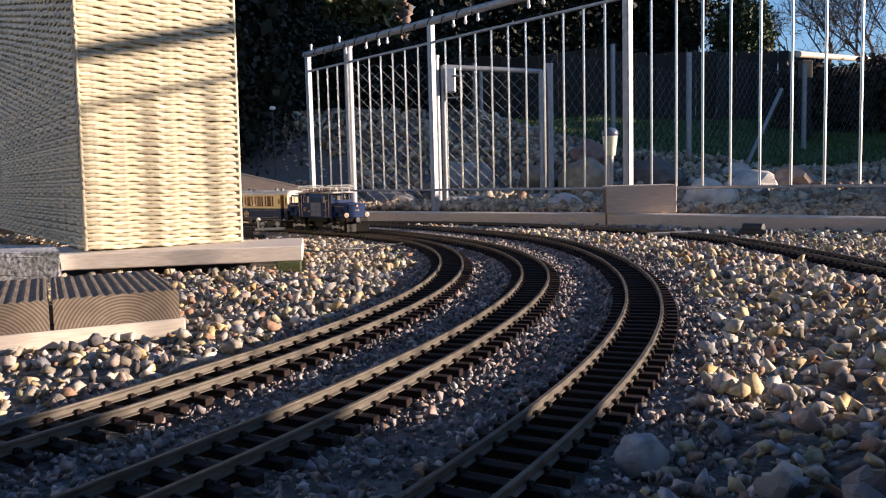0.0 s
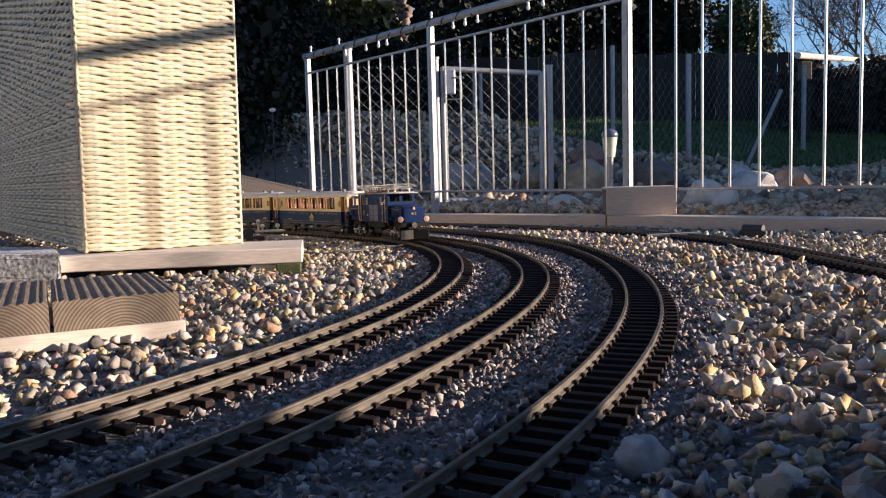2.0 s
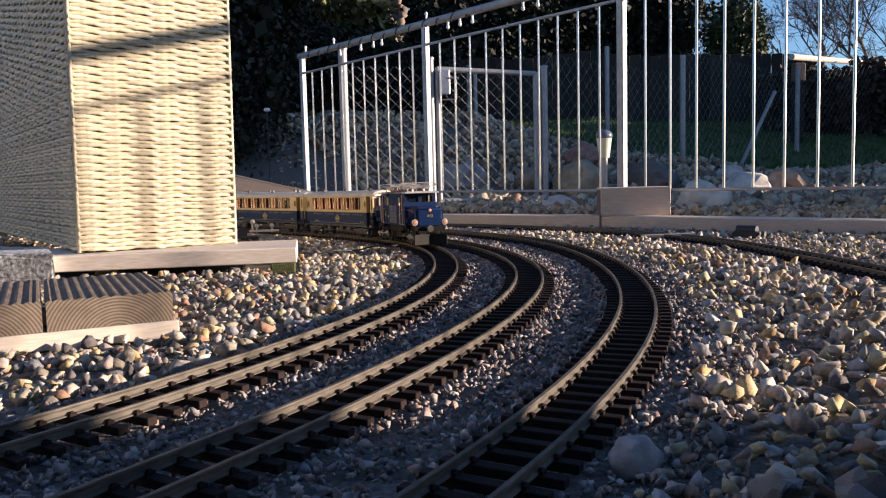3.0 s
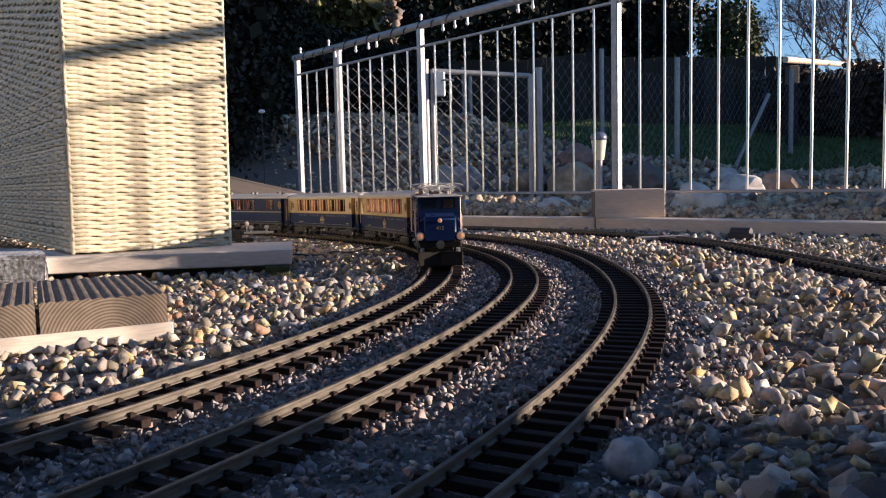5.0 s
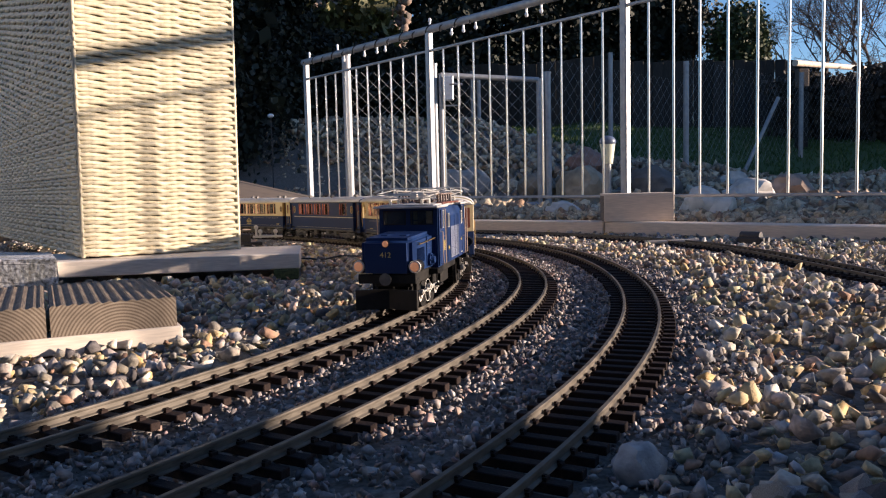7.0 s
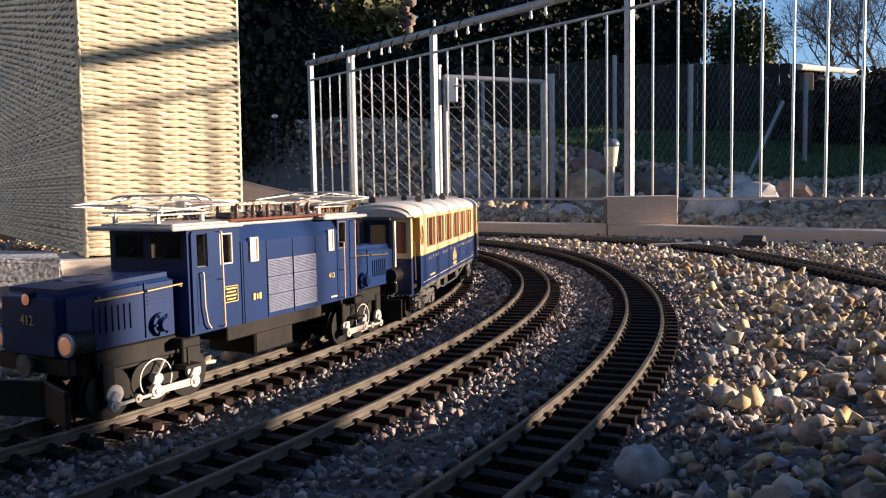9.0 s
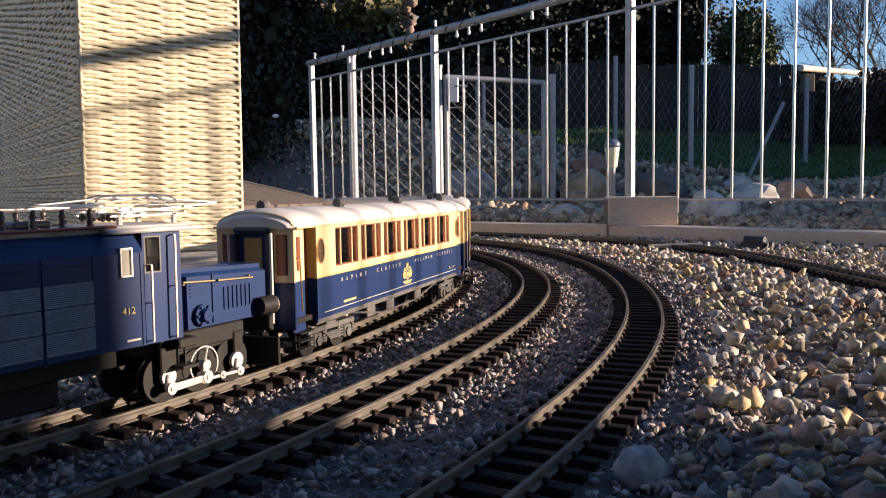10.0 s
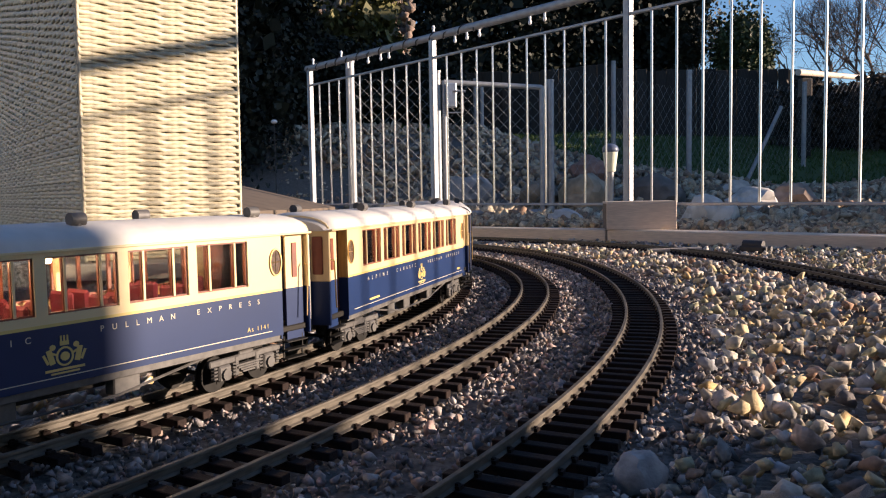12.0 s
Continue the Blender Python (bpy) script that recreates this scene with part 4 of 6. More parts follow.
        bm = bmesh.new()
        for s in (-1, 1):
            add_box(bm, 0.009, 0.005, 0.094, (e * (CL + 0.0045), s * 0.0195, 0.086), 0.0012)
        add_box(bm, 0.009, 0.040, 0.006, (e * (CL + 0.0045), 0, 0.1365), 0.0025)
        add_box(bm, 0.012, 0.030, 0.0016, (e * (CL + 0.006), 0, 0.038))
        part("gangway", bm, M_GANGWAY, c, "dark grey gangway frame")
        box_part("gangway_door", (0.0016, 0.034, 0.096), (e * (CL + 0.0012), 0, 0.086), M_GANGWAY if plain else M_NAVY, c)
        box_part("gangway_window", (0.0008, 0.020, 0.046), (e * (CL + 0.0024), 0, 0.106), M_DOORWOOD, c)
        bm = bmesh.new()
        for s in (-1, 1):
            add_tube(bm, 0.0014, [(e * (CL + 0.009), s * 0.024, 0.046), (e * (CL + 0.009), s * 0.024, 0.134)], 6)
        part("end_rail", bm, M_BRIGHT, c, "polished gangway rail", smooth=40)
        bm = bmesh.new()
        add_cyl(bm, 0.0025, (e * CL, 0, 0.043), (e * (CL + 0.009), 0, 0.043), 10)
        add_cyl(bm, 0.0075, (e * (CL + 0.009), 0, 0.043), (e * (CL + 0.0115), 0, 0.043), 14)
        add_box(bm, 0.020, 0.010, 0.004, (e * (CL + 0.001), 0, 0.026), 0.001)
        add_tube(bm, 0.0012, [(e * CL, 0.012, 0.040), (e * (CL + 0.006), 0.014, 0.026), (e * (CL + 0.011), 0.012, 0.038)], 5)
        part("buffer_and_coupling", bm, M_BLACK, c, smooth=40)
    # roof
    bm = bmesh.new()
    prof = arch(14)
    stations = [(-CL - 0.004, 0.90, -0.0060), (-CL + 0.004, 0.985, -0.0016), (-CL + 0.016, 1.0, 0.0), (CL - 0.016, 1.0, 0.0), (CL - 0.004, 0.985, -0.0016), (CL + 0.004, 0.90, -0.0060)]
    rows = [[bm.verts.new((x, a * k, ZG + (b - ZG) * k + (drop if b > ZG + 0.001 else 0))) for a, b in prof] for x, k, drop in stations]
    for r0, r1 in zip(rows, rows[1:]):
        for k in range(len(prof) - 1):
            bm.faces.new((r0[k], r1[k], r1[k + 1], r0[k + 1]))
    bm.faces.new(rows[0]), bm.faces.new(rows[-1][::-1])
    ext = bmesh.ops.recalc_face_normals(bm, faces=bm.faces)
    part("roof", bm, M_ROOF, c, "smooth arched pale grey roof", smooth=50)
    bm = bmesh.new()
    for s in (-1, 1):
        add_box(bm, 2 * CL, 0.0022, 0.0022, (0, s * (CW + 0.0008), ZG), 0.0004)
    part("gutter", bm, up_mat if not plain else M_GREYFRAME, c)
    for i, x in enumerate((0.225, 0.135, 0.045, -0.045, -0.135, -0.225)):
        bm = bmesh.new()
        y = 0.022 if i % 2 else -0.022
        z = ZR - 0.0042
        add_cyl(bm, 0.0040, (x, y, z), (x, y, z + 0.006), 10)
        add_cyl(bm, 0.0052, (x - 0.006, y, z + 0.0065), (x + 0.006, y, z + 0.0065), 10)
        part("roof_ventilator", bm, M_GREYFRAME, c, "grey torpedo roof ventilator", smooth=40)
    # floor, seats, tables and the lamp line under the roof
    box_part("floor_pan", (2 * CL - 0.004, 2 * CW - 0.012, 0.006), (0, 0, 0.045), M_BLACK, c)
    box_part("underframe", (0.20, 0.050, 0.012), (0, 0, 0.034), M_BLACK, c, "black underframe equipment")
    for s in (-1, 1):
        for x in (-0.07, 0.03, 0.09):
            box_part("equipment_box", (0.024, 0.012, 0.014), (x, s * 0.034, 0.029), M_GREYFRAME, c, bevel=0.001)
        bm = bmesh.new()
        add_tube(bm, 0.0012, [(-0.15, s * 0.040, 0.036), (-0.06, s * 0.040, 0.022), (0.06, s * 0.040, 0.022), (0.15, s * 0.040, 0.036)], 5)
        part("truss_rod", bm, M_GREYFRAME, c, smooth=40)
    seat_me = None
    for i, x in enumerate(WINDOWS):
        for s in (-1, 1):
            for k, dx in ((0, -0.019), (1, 0.019)):
                if seat_me is None:
                    bm = bmesh.new()
                    add_box(bm, 0.014, 0.030, 0.020, (0, 0, 0.010), 0.003)
                    add_box(bm, 0.005, 0.030, 0.044, (-0.007, 0, 0.030), 0.0024)
                    st = part("seat", bm, M_SEAT, c, "red plush armchair")
                    seat_me = st.data
                else:
                    st = tagged(new("seat", seat_me), "red plush armchair")
                    st.parent = c
                st.matrix_basis = pose(x + dx, s * 0.0265, 0.0485, 0, 0, 0 if k == 0 else 180)
    for x in WINDOWS[::2]:
        box_part("partition", (0.0016, 2 * CW - 0.012, 0.03), (x + 0.031, 0, 0.066), M_MAHOGANY, c)
    for e in (-1, 1):
        box_part("bulkhead", (0.0022, 2 * CW - 0.012, 0.090), (e * (CL - door - 0.02), 0, 0.092), M_MAHOGANY, c, "mahogany bulkhead")
    if lit:
        for x in WINDOWS:
            bm = bmesh.new()
            add_cyl(bm, 0.0006, (x, 0, 0.1290), (x, 0, 0.150), 6)
            add_ball(bm, 0.0030, (x, 0, 0.1290), 10, 8)
            part("ceiling_lamp", bm, M_COACHLIGHT, c, "glowing warm ceiling lamp", smooth=60)
    # bogies
    bogies = []
    for e in (-1, 1):
        bm = bmesh.new()
        for s in (-1, 1):
            y = s * 0.0385
            add_box(bm, 0.096, 0.004, 0.006, (0, y, 0.0285), 0.001)
            for x in (-0.030, 0.030):
                add_box(bm, 0.016, 0.007, 0.014, (x, y, 0.0185), 0.0015)
                add_cyl(bm, 0.0052, (x, y - 0.004, 0.0175), (x, y + 0.0055 * s, 0.0175), 10)
                for k in (-1, 1):
                    for q in range(4):
                        add_cyl(bm, 0.0030, (x + k * 0.012, y + s * 0.001, 0.0150 + 0.003 * q), (x + k * 0.012, y + s * 0.001, 0.0166 + 0.003 * q), 8)
            for k in range(4):
                add_box(bm, 0.034 - 0.006 * k, 0.006, 0.0016, (0, y + s * 0.001, 0.0225 - 0.0022 * k))
            add_box(bm, 0.006, 0.005, 0.018, (-0.014, y, 0.022), 0.001)
            add_box(bm, 0.006, 0.005, 0.018, (0.014, y, 0.022), 0.001)
        add_box(bm, 0.020, 0.080, 0.006, (0, 0, 0.031), 0.001)
        bg_ = part("bogie", bm, M_GREYFRAME, c, "grey sprung bogie")
        axles = []
        for x in (-0.030, 0.030):
            bm = bmesh.new()
            for s in (-1, 1):
                add_cyl(bm, 0.0160, (0, s * 0.0225, 0), (0, s * 0.0275, 0), 20)
                add_cyl(bm, 0.0175, (0, s * 0.0212, 0), (0, s * 0.0225, 0), 20)
                for k in range(4):
                    a = k * math.pi / 2
                    add_cyl(bm, 0.0020, (0.009 * math.cos(a), s * 0.0275, 0.009 * math.sin(a)), (0.009 * math.cos(a), s * 0.0282, 0.009 * math.sin(a)), 6)
            add_cyl(bm, 0.002, (0, -0.038, 0), (0, 0.038, 0), 6)
            ws = part("wheelset", bm, M_BLACK, bg_, smooth=40)
            SPIN.append((ws, 0.016, (x, 0, 0.016)))
        bogies.append((bg_, e * 0.192))
    return c, bogies


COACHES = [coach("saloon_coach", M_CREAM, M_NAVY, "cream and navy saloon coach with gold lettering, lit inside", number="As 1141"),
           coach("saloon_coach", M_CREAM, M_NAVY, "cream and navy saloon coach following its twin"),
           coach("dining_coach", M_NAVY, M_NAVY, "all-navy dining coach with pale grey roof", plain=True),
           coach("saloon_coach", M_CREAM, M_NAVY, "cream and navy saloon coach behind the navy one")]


# ---------------------------------------------------------------- by the planter: boards, decking, granite
M_DECK = mat("weathered_larch_decking", (0.1560, 0.1209, 0.0912), 0.85, vary=0.45, scale=45, stretch=(9, 0.7, 9), bump=0.4, second=(0.0936, 0.0702, 0.0532))
M_GRANITE = mat("speckled_granite", (0.62, 0.60, 0.55), 0.85, vary=0.85, scale=130, bump=0.8, bump_scale=120, second=(0.26, 0.27, 0.20))
M_MOSS = mat("mossy_block", (0.07, 0.085, 0.03), 0.9, vary=0.5, scale=150, bump=0.8, second=(0.12, 0.10, 0.06))
M_DARKWOOD = mat("dark_stained_fence_plank", (0.0306, 0.0255, 0.0221), 0.85, vary=0.3, scale=12, stretch=(6, 6, 1), bump=0.3, objrand=0.35)
M_PLASTIC = mat("black_plastic", (0.03, 0.03, 0.032), 0.5, vary=0.2, scale=80)
M_FROST = mat("frosted_lamp_glass", (0.62, 0.64, 0.50), 0.45, vary=0.08, scale=40)
M_CAP = mat("blue_grey_solar_cap", (0.10, 0.13, 0.20), 0.35, vary=0.15, scale=60)
M_CANVAS = mat("brown_canvas_cover", (0.16, 0.125, 0.095), 0.85, vary=0.12, scale=15, bump=0.2)
M_BULB = mat("frosted_bulb", (0.80, 0.82, 0.85), 0.25, vary=0.03, scale=50)
M_GREYBOX = mat("pale_grey_lock_case", (0.55, 0.57, 0.60), 0.45, 0.3, vary=0.1, scale=60)


def end_grain():
    """Sawn plank ends: growth rings round a heart below the plank."""
    m = bpy.data.materials.new("sawn_end_grain")
    m.use_nodes = True
    nt = m.node_tree
    b, L, N = nt.nodes["Principled BSDF"], nt.links.new, nt.nodes.new
    tc, mp, wv, rp, nz = N("ShaderNodeTexCoord"), N("ShaderNodeMapping"), N("ShaderNodeTexWave"), N("ShaderNodeValToRGB"), N("ShaderNodeTexNoise")
    mp.inputs["Location"].default_value = (-0.080, 0, 0.022)
    wv.wave_type, wv.rings_direction = "RINGS", "Y"
    wv.inputs["Scale"].default_value, wv.inputs["Distortion"].default_value, wv.inputs["Detail"].default_value = 78, 1.6, 3
    wv.inputs["Detail Scale"].default_value = 12
    rp.color_ramp.elements[0].color, rp.color_ramp.elements[1].color = (0.15, 0.11, 0.08, 1), (0.36, 0.30, 0.235, 1)
    nz.inputs["Scale"].default_value = 60
    mx = N("ShaderNodeMixRGB")
    mx.blend_type, mx.inputs[0].default_value = "MULTIPLY", 0.5
    L(tc.outputs["Object"], mp.inputs[0]), L(mp.outputs[0], wv.inputs[0]), L(wv.outputs[0], rp.inputs[0])
    L(tc.outputs["Object"], nz.inputs[0]), L(rp.outputs[0], mx.inputs[1]), L(nz.outputs[0], mx.inputs[2])
    L(mx.outputs[0], b.inputs["Base Color"])
    b.inputs["Roughness"].default_value = 0.85
    return m


M_ENDGRAIN = end_grain()


def grooved_plank(parent, x0, w, y0, length, z0, high):
    """A decking plank along +y with a grooved top and fine ribs below; its sawn end looks to -y."""
    n, prof = 14, []
    for i in range(n * 4 + 1):
        x = w * i / (n * 4)
        edge = min(x, w - x)
        dip = 0.0021 * (0.5 - 0.5 * math.cos(2 * math.pi * x * 11 / w)) if edge > 0.006 else 0.003 * (1 - edge / 0.006) ** 2
        prof.append((x, high - dip))
    prof = [(0.0, 0.0)] + prof + [(w, 0.0)]
    V = [(a, 0, b) for a, b in prof] + [(a, length, b) for a, b in prof]
    k = len(prof)
    F = [tuple(range(k)), tuple(range(2 * k - 1, k - 1, -1))] + [(i, i + k, (i + 1) % k + k, (i + 1) % k) for i in range(k)]
    ob = ob_from("plank", V, F, M_DECK, parent)
    ob.data.materials.append(M_ENDGRAIN)
    ob.data.polygons[0].material_index = 1
    bm = bmesh.new()
    bm.from_mesh(ob.data)
    bmesh.ops.recalc_face_normals(bm, faces=bm.faces)
    bm.to_mesh(ob.data)
    bm.free()
    ob.location = (x0, y0, z0)
    return ob


def build_decking():
    deck = thing("decking_step", pose(-0.339, 1.023, -0.020, 0, 0, 206.7 - 180), "weathered grooved decking planks on a pale batten", "decking")
    box_part("batten", (0.62, 0.045, 0.022), (-0.31, 0.0225, 0.011), M_PLANED, deck, "pale planed batten", bevel=0.0015)
    box_part("batten", (0.62, 0.045, 0.022), (-0.31, 0.2225, 0.011), M_PLANED, deck, "pale planed batten", bevel=0.0015)
    for i in range(4):
        grooved_plank(deck, -0.006 - 0.148 - 0.1525 * i, 0.148, 0.004, 0.27, 0.0222, 0.039)


build_decking()
base_board = thing("base_board", pose(-0.315, 1.765, 0.0, 0, 0, 9.3), "pale planed board under the wicker planter", "board")
box_part("plank", (0.60, 0.26, 0.034), (-0.30, 0.13, 0.017), M_PLANED, base_board, bevel=0.002)
blk = thing("mossy_block", pose(-0.345, 1.757, -0.024, 0, 0, 9.3), "dark mossy wooden block under the board's end", "block")
box_part("block", (0.055, 0.06, 0.0236), (0, 0.03, 0.0118), M_MOSS, blk, bevel=0.003)
blk2 = thing("support_block", pose(-0.72, 1.715, -0.024, 0, 0, 9.3), "small brown wooden block under the board", "block")
box_part("block", (0.05, 0.06, 0.0236), (0, 0.03, 0.0118), M_DECK, blk2, bevel=0.002)


def granite_slab():
    bm = bmesh.new()
    pts = ((-0.795, 1.635), (-1.35, 1.60), (-1.55, 2.15), (-0.885, 1.80))
    lo = [bm.verts.new((x, y, -0.024)) for x, y in pts]
    hi = [bm.verts.new((x * 0.998, y, 0.047)) for x, y in pts]
    bm.faces.new(lo[::-1]), bm.faces.new(hi)
    for i in range(4):
        bm.faces.new((lo[i], lo[(i + 1) % 4], hi[(i + 1) % 4], hi[i]))
    bmesh.ops.recalc_face_normals(bm, faces=bm.faces)
    bmesh.ops.bevel(bm, geom=bm.edges[:], offset=0.004, segments=2, affect="EDGES")
    bmesh.ops.triangulate(bm, faces=bm.faces)
    bmesh.ops.subdivide_edges(bm, edges=bm.edges[:], cuts=5)
    for v in bm.verts:
        v.co += Vector((noise.noise(v.co * 60), noise.noise(v.co * 60 + Vector((7, 0, 0))), noise.noise(v.co * 70 + Vector((0, 9, 0))))) * 0.0028
    ob = thing("granite_slab", pose(0, 0, 0), "rough speckled grey granite slab beside the decking", "stone slab")
    part("slab", bm, M_GRANITE, ob)


granite_slab()

# ---------------------------------------------------------------- small things round the railway
wb = thing("wooden_box", pose(0.632, 3.035, 0.0245, 0, 0, -6), "plain brown wooden box lying on the timber edging", "box")
bm = bmesh.new()
add_box(bm, 0.262, 0.012, 0.101, (0.131, 0.006, 0.0505), 0.0015)
part("front_board", bm, M_BEAM, wb)
bm = bmesh.new()
add_box(bm, 0.012, 0.150, 0.101, (0.006, 0.0885, 0.0505), 0.0015)
part("end_board", bm, M_DECK, wb, "darker end board")
box_part("end_board", (0.012, 0.15, 0.101), (0.256, 0.0885, 0.0505), M_BEAM, wb, bevel=0.0015)
box_part("lid", (0.262, 0.162, 0.010), (0.131, 0.082, 0.1025), M_BEAM, wb, bevel=0.0015)

pm = thing("point_motor", pose(0.93, 2.36, -0.019, 0, 0, -45), "black point motor beside the siding", "point motor")
box_part("housing", (0.075, 0.035, 0.022), (0, 0, 0.011), M_PLASTIC, pm, bevel=0.004)
cyl_part("motor_drum", 0.014, (-0.03, 0, 0.024), (0.03, 0, 0.024), M_PLASTIC, pm)
cyl_part("knob", 0.008, (0.045, 0, 0.014), (0.055, 0, 0.014), M_GREYFRAME, pm)
st = thing("wooden_stick", pose(0.71, 2.40, -0.012, 0, 0, -8), "thin bare wooden stick lying on gravel", "stick")
cyl_part("stick", 0.007, (-0.085, 0, 0), (0.075, 0, 0.006), M_BEAM, st, r2=0.0055)

pl = thing("point_lever", pose(-0.665, 2.86, -0.02, 0, 0, 12), "dark point lever box with three white knobs", "point lever")
box_part("base", (0.12, 0.05, 0.012), (-0.04, 0, 0.006), M_PLASTIC, pl, bevel=0.002)
box_part("housing", (0.05, 0.03, 0.034), (-0.045, 0.0, 0.025), M_PLASTIC, pl, bevel=0.004)
box_part("bar", (0.105, 0.014, 0.008), (0.04, 0, 0.030), M_WHITE, pl, "white bar", bevel=0.001)
for x_, z_ in ((0.000, 0.056), (0.014, 0.040), (0.068, 0.040)):
    bm = bmesh.new()
    add_cyl(bm, 0.0040, (x_, 0, z_ - 0.016 if z_ < 0.05 else 0.030), (x_, 0, z_ + 0.006), 8)
    add_ball(bm, 0.0085, (x_, 0, z_ + 0.008), 10, 7)
    part("knob", bm, M_WHITE, pl, "white knob", smooth=50)


cb = thing("loose_cable", pose(0, 0, 0), "thin black cable lying across the gravel", "cable")
bm = bmesh.new()
add_tube(bm, 0.0022, [(-0.375 + 0.26 * k / 14, 2.035 + 0.23 * (k / 14) ** 1.7, -0.004 + 0.003 * math.sin(k * 1.3)) for k in range(15)], 6)
part("wire", bm, M_PLASTIC, cb, smooth=60)


def garden_lamp():
    g = thing("solar_garden_lamp", pose(0.775, 3.64, ground_z(0.775, 3.64)), "solar garden lamp with frosted head on steel tube", "lamp")
    cyl_part("tube", 0.016, (0, 0, 0), (0, 0, 0.31), M_GALV, g)
    cyl_part("shade", 0.023, (0, 0, 0.285), (0, 0, 0.385), M_FROST, g, "pale frosted shade", r2=0.036, seg=18)
    bm = bmesh.new()
    add_ball(bm, 0.038, (0, 0, 0.385), 18, 10, (1, 1, 0.75))
    part("cap", bm, M_CAP, g, "dark blue-grey solar cap", smooth=60)


garden_lamp()
# unidentified bright glint at the hedge, built as a ball on an added stake
gl = thing("glint_ball", pose(-1.27, 6.1, ground_z(-1.27, 6.1)), "white ball on an added stake for a small bright glint", "lamp")
cyl_part("stake", 0.004, (0, 0, 0), (0, 0, 0.735 - ground_z(-1.27, 6.1)), M_PLASTIC, gl)
bm = bmesh.new()
add_ball(bm, 0.026, (0, 0, 0.745 - ground_z(-1.27, 6.1)), 12, 8, (1, 1, 0.62))
part("bulb", bm, M_BULB, gl, "white ball for the bright glint", smooth=60)

cv = thing("canvas_cover", pose(-1.75, 4.6, -0.024), "low brown canvas cover stretched over a frame", "cover")
bm = bmesh.new()
add_cyl(bm, 1.12, (0, 0, 0.13), (0, 0, 0.37), 26, 0.16)
add_cyl(bm, 1.12, (0, 0, 0.0), (0, 0, 0.13), 26)
part("canvas", bm, M_CANVAS, cv, smooth=50)


# string of bulbs wound round the handrail
def bulb_string():
    ob = thing("string_lights", pose(0, 0, 0), "string of small clear bulbs wound round the handrail", "string lights")
    bm = bmesh.new()
    pts = []
    for i in range(160):
        k = -12 + 14.0 * i / 159
        p = fence_at(k)
        a = i * 0.55
        n = Vector((FENCE_D.y, -FENCE_D.x)).normalized()
        q = p + n * 0.0235 * math.cos(a)
        pts.append((q.x, q.y, 1.04 + 0.0235 * math.sin(a) - (0.010 if i % 23 < 6 else 0)))
    add_tube(bm, 0.0032, pts, 4)
    part("cable", bm, M_PLASTIC, ob, "dark cable")
    for k, up in ((-11.6, 1), (-8.7, 1), (-8.1, -1), (-6.2, -1), (-5.1, -1), (-4.4, -1), (-0.9, 1), (0.6, -1), (1.4, -1), (2.2, -1), (5.2, -1), (6.0, -1)):
        p = fence_at(k)
        bm = bmesh.new()
        add_cyl(bm, 0.006, (p.x, p.y, 1.04 + up * 0.022), (p.x, p.y, 1.04 + up * 0.040), 8)
        add_ball(bm, 0.0095, (p.x, p.y, 1.04 + up * 0.050), 10, 7, (1, 1, 1.3))
        part("bulb", bm, M_BULB, ob, "small clear bulb", smooth=60)


bulb_string()


# ---------------------------------------------------------------- chain-link fence and gate
def mesh_panel(parent, p, q, z0, z1, cell=0.062, wire=0.0011, name="wire_mesh"):
    """Diagonal woven wire between two posts."""
    p, q = Vector((*p, 0)), Vector((*q, 0))
    d = q - p
    L, H = d.length, z1 - z0
    u = d / L
    bm = bmesh.new()
    n = int((L + H) / (cell * 1.414)) + 1
    for i in range(n):
        c = i * cell * 1.414
        for sgn in (1, -1):
            a0, b0 = max(0.0, c - H), min(L, c)
            if b0 - a0 < 0.01:
                continue
            za, zb = (c - a0, c - b0)
            if sgn < 0:
                za, zb = H - za, H - zb
            add_cyl(bm, wire, p + u * a0 + Vector((0, 0.002 * sgn, z0 + za)), p + u * b0 + Vector((0, 0.002 * sgn, z0 + zb)), 3, caps=False)
    return part(name, bm, M_GALV, parent, "galvanised wire mesh")


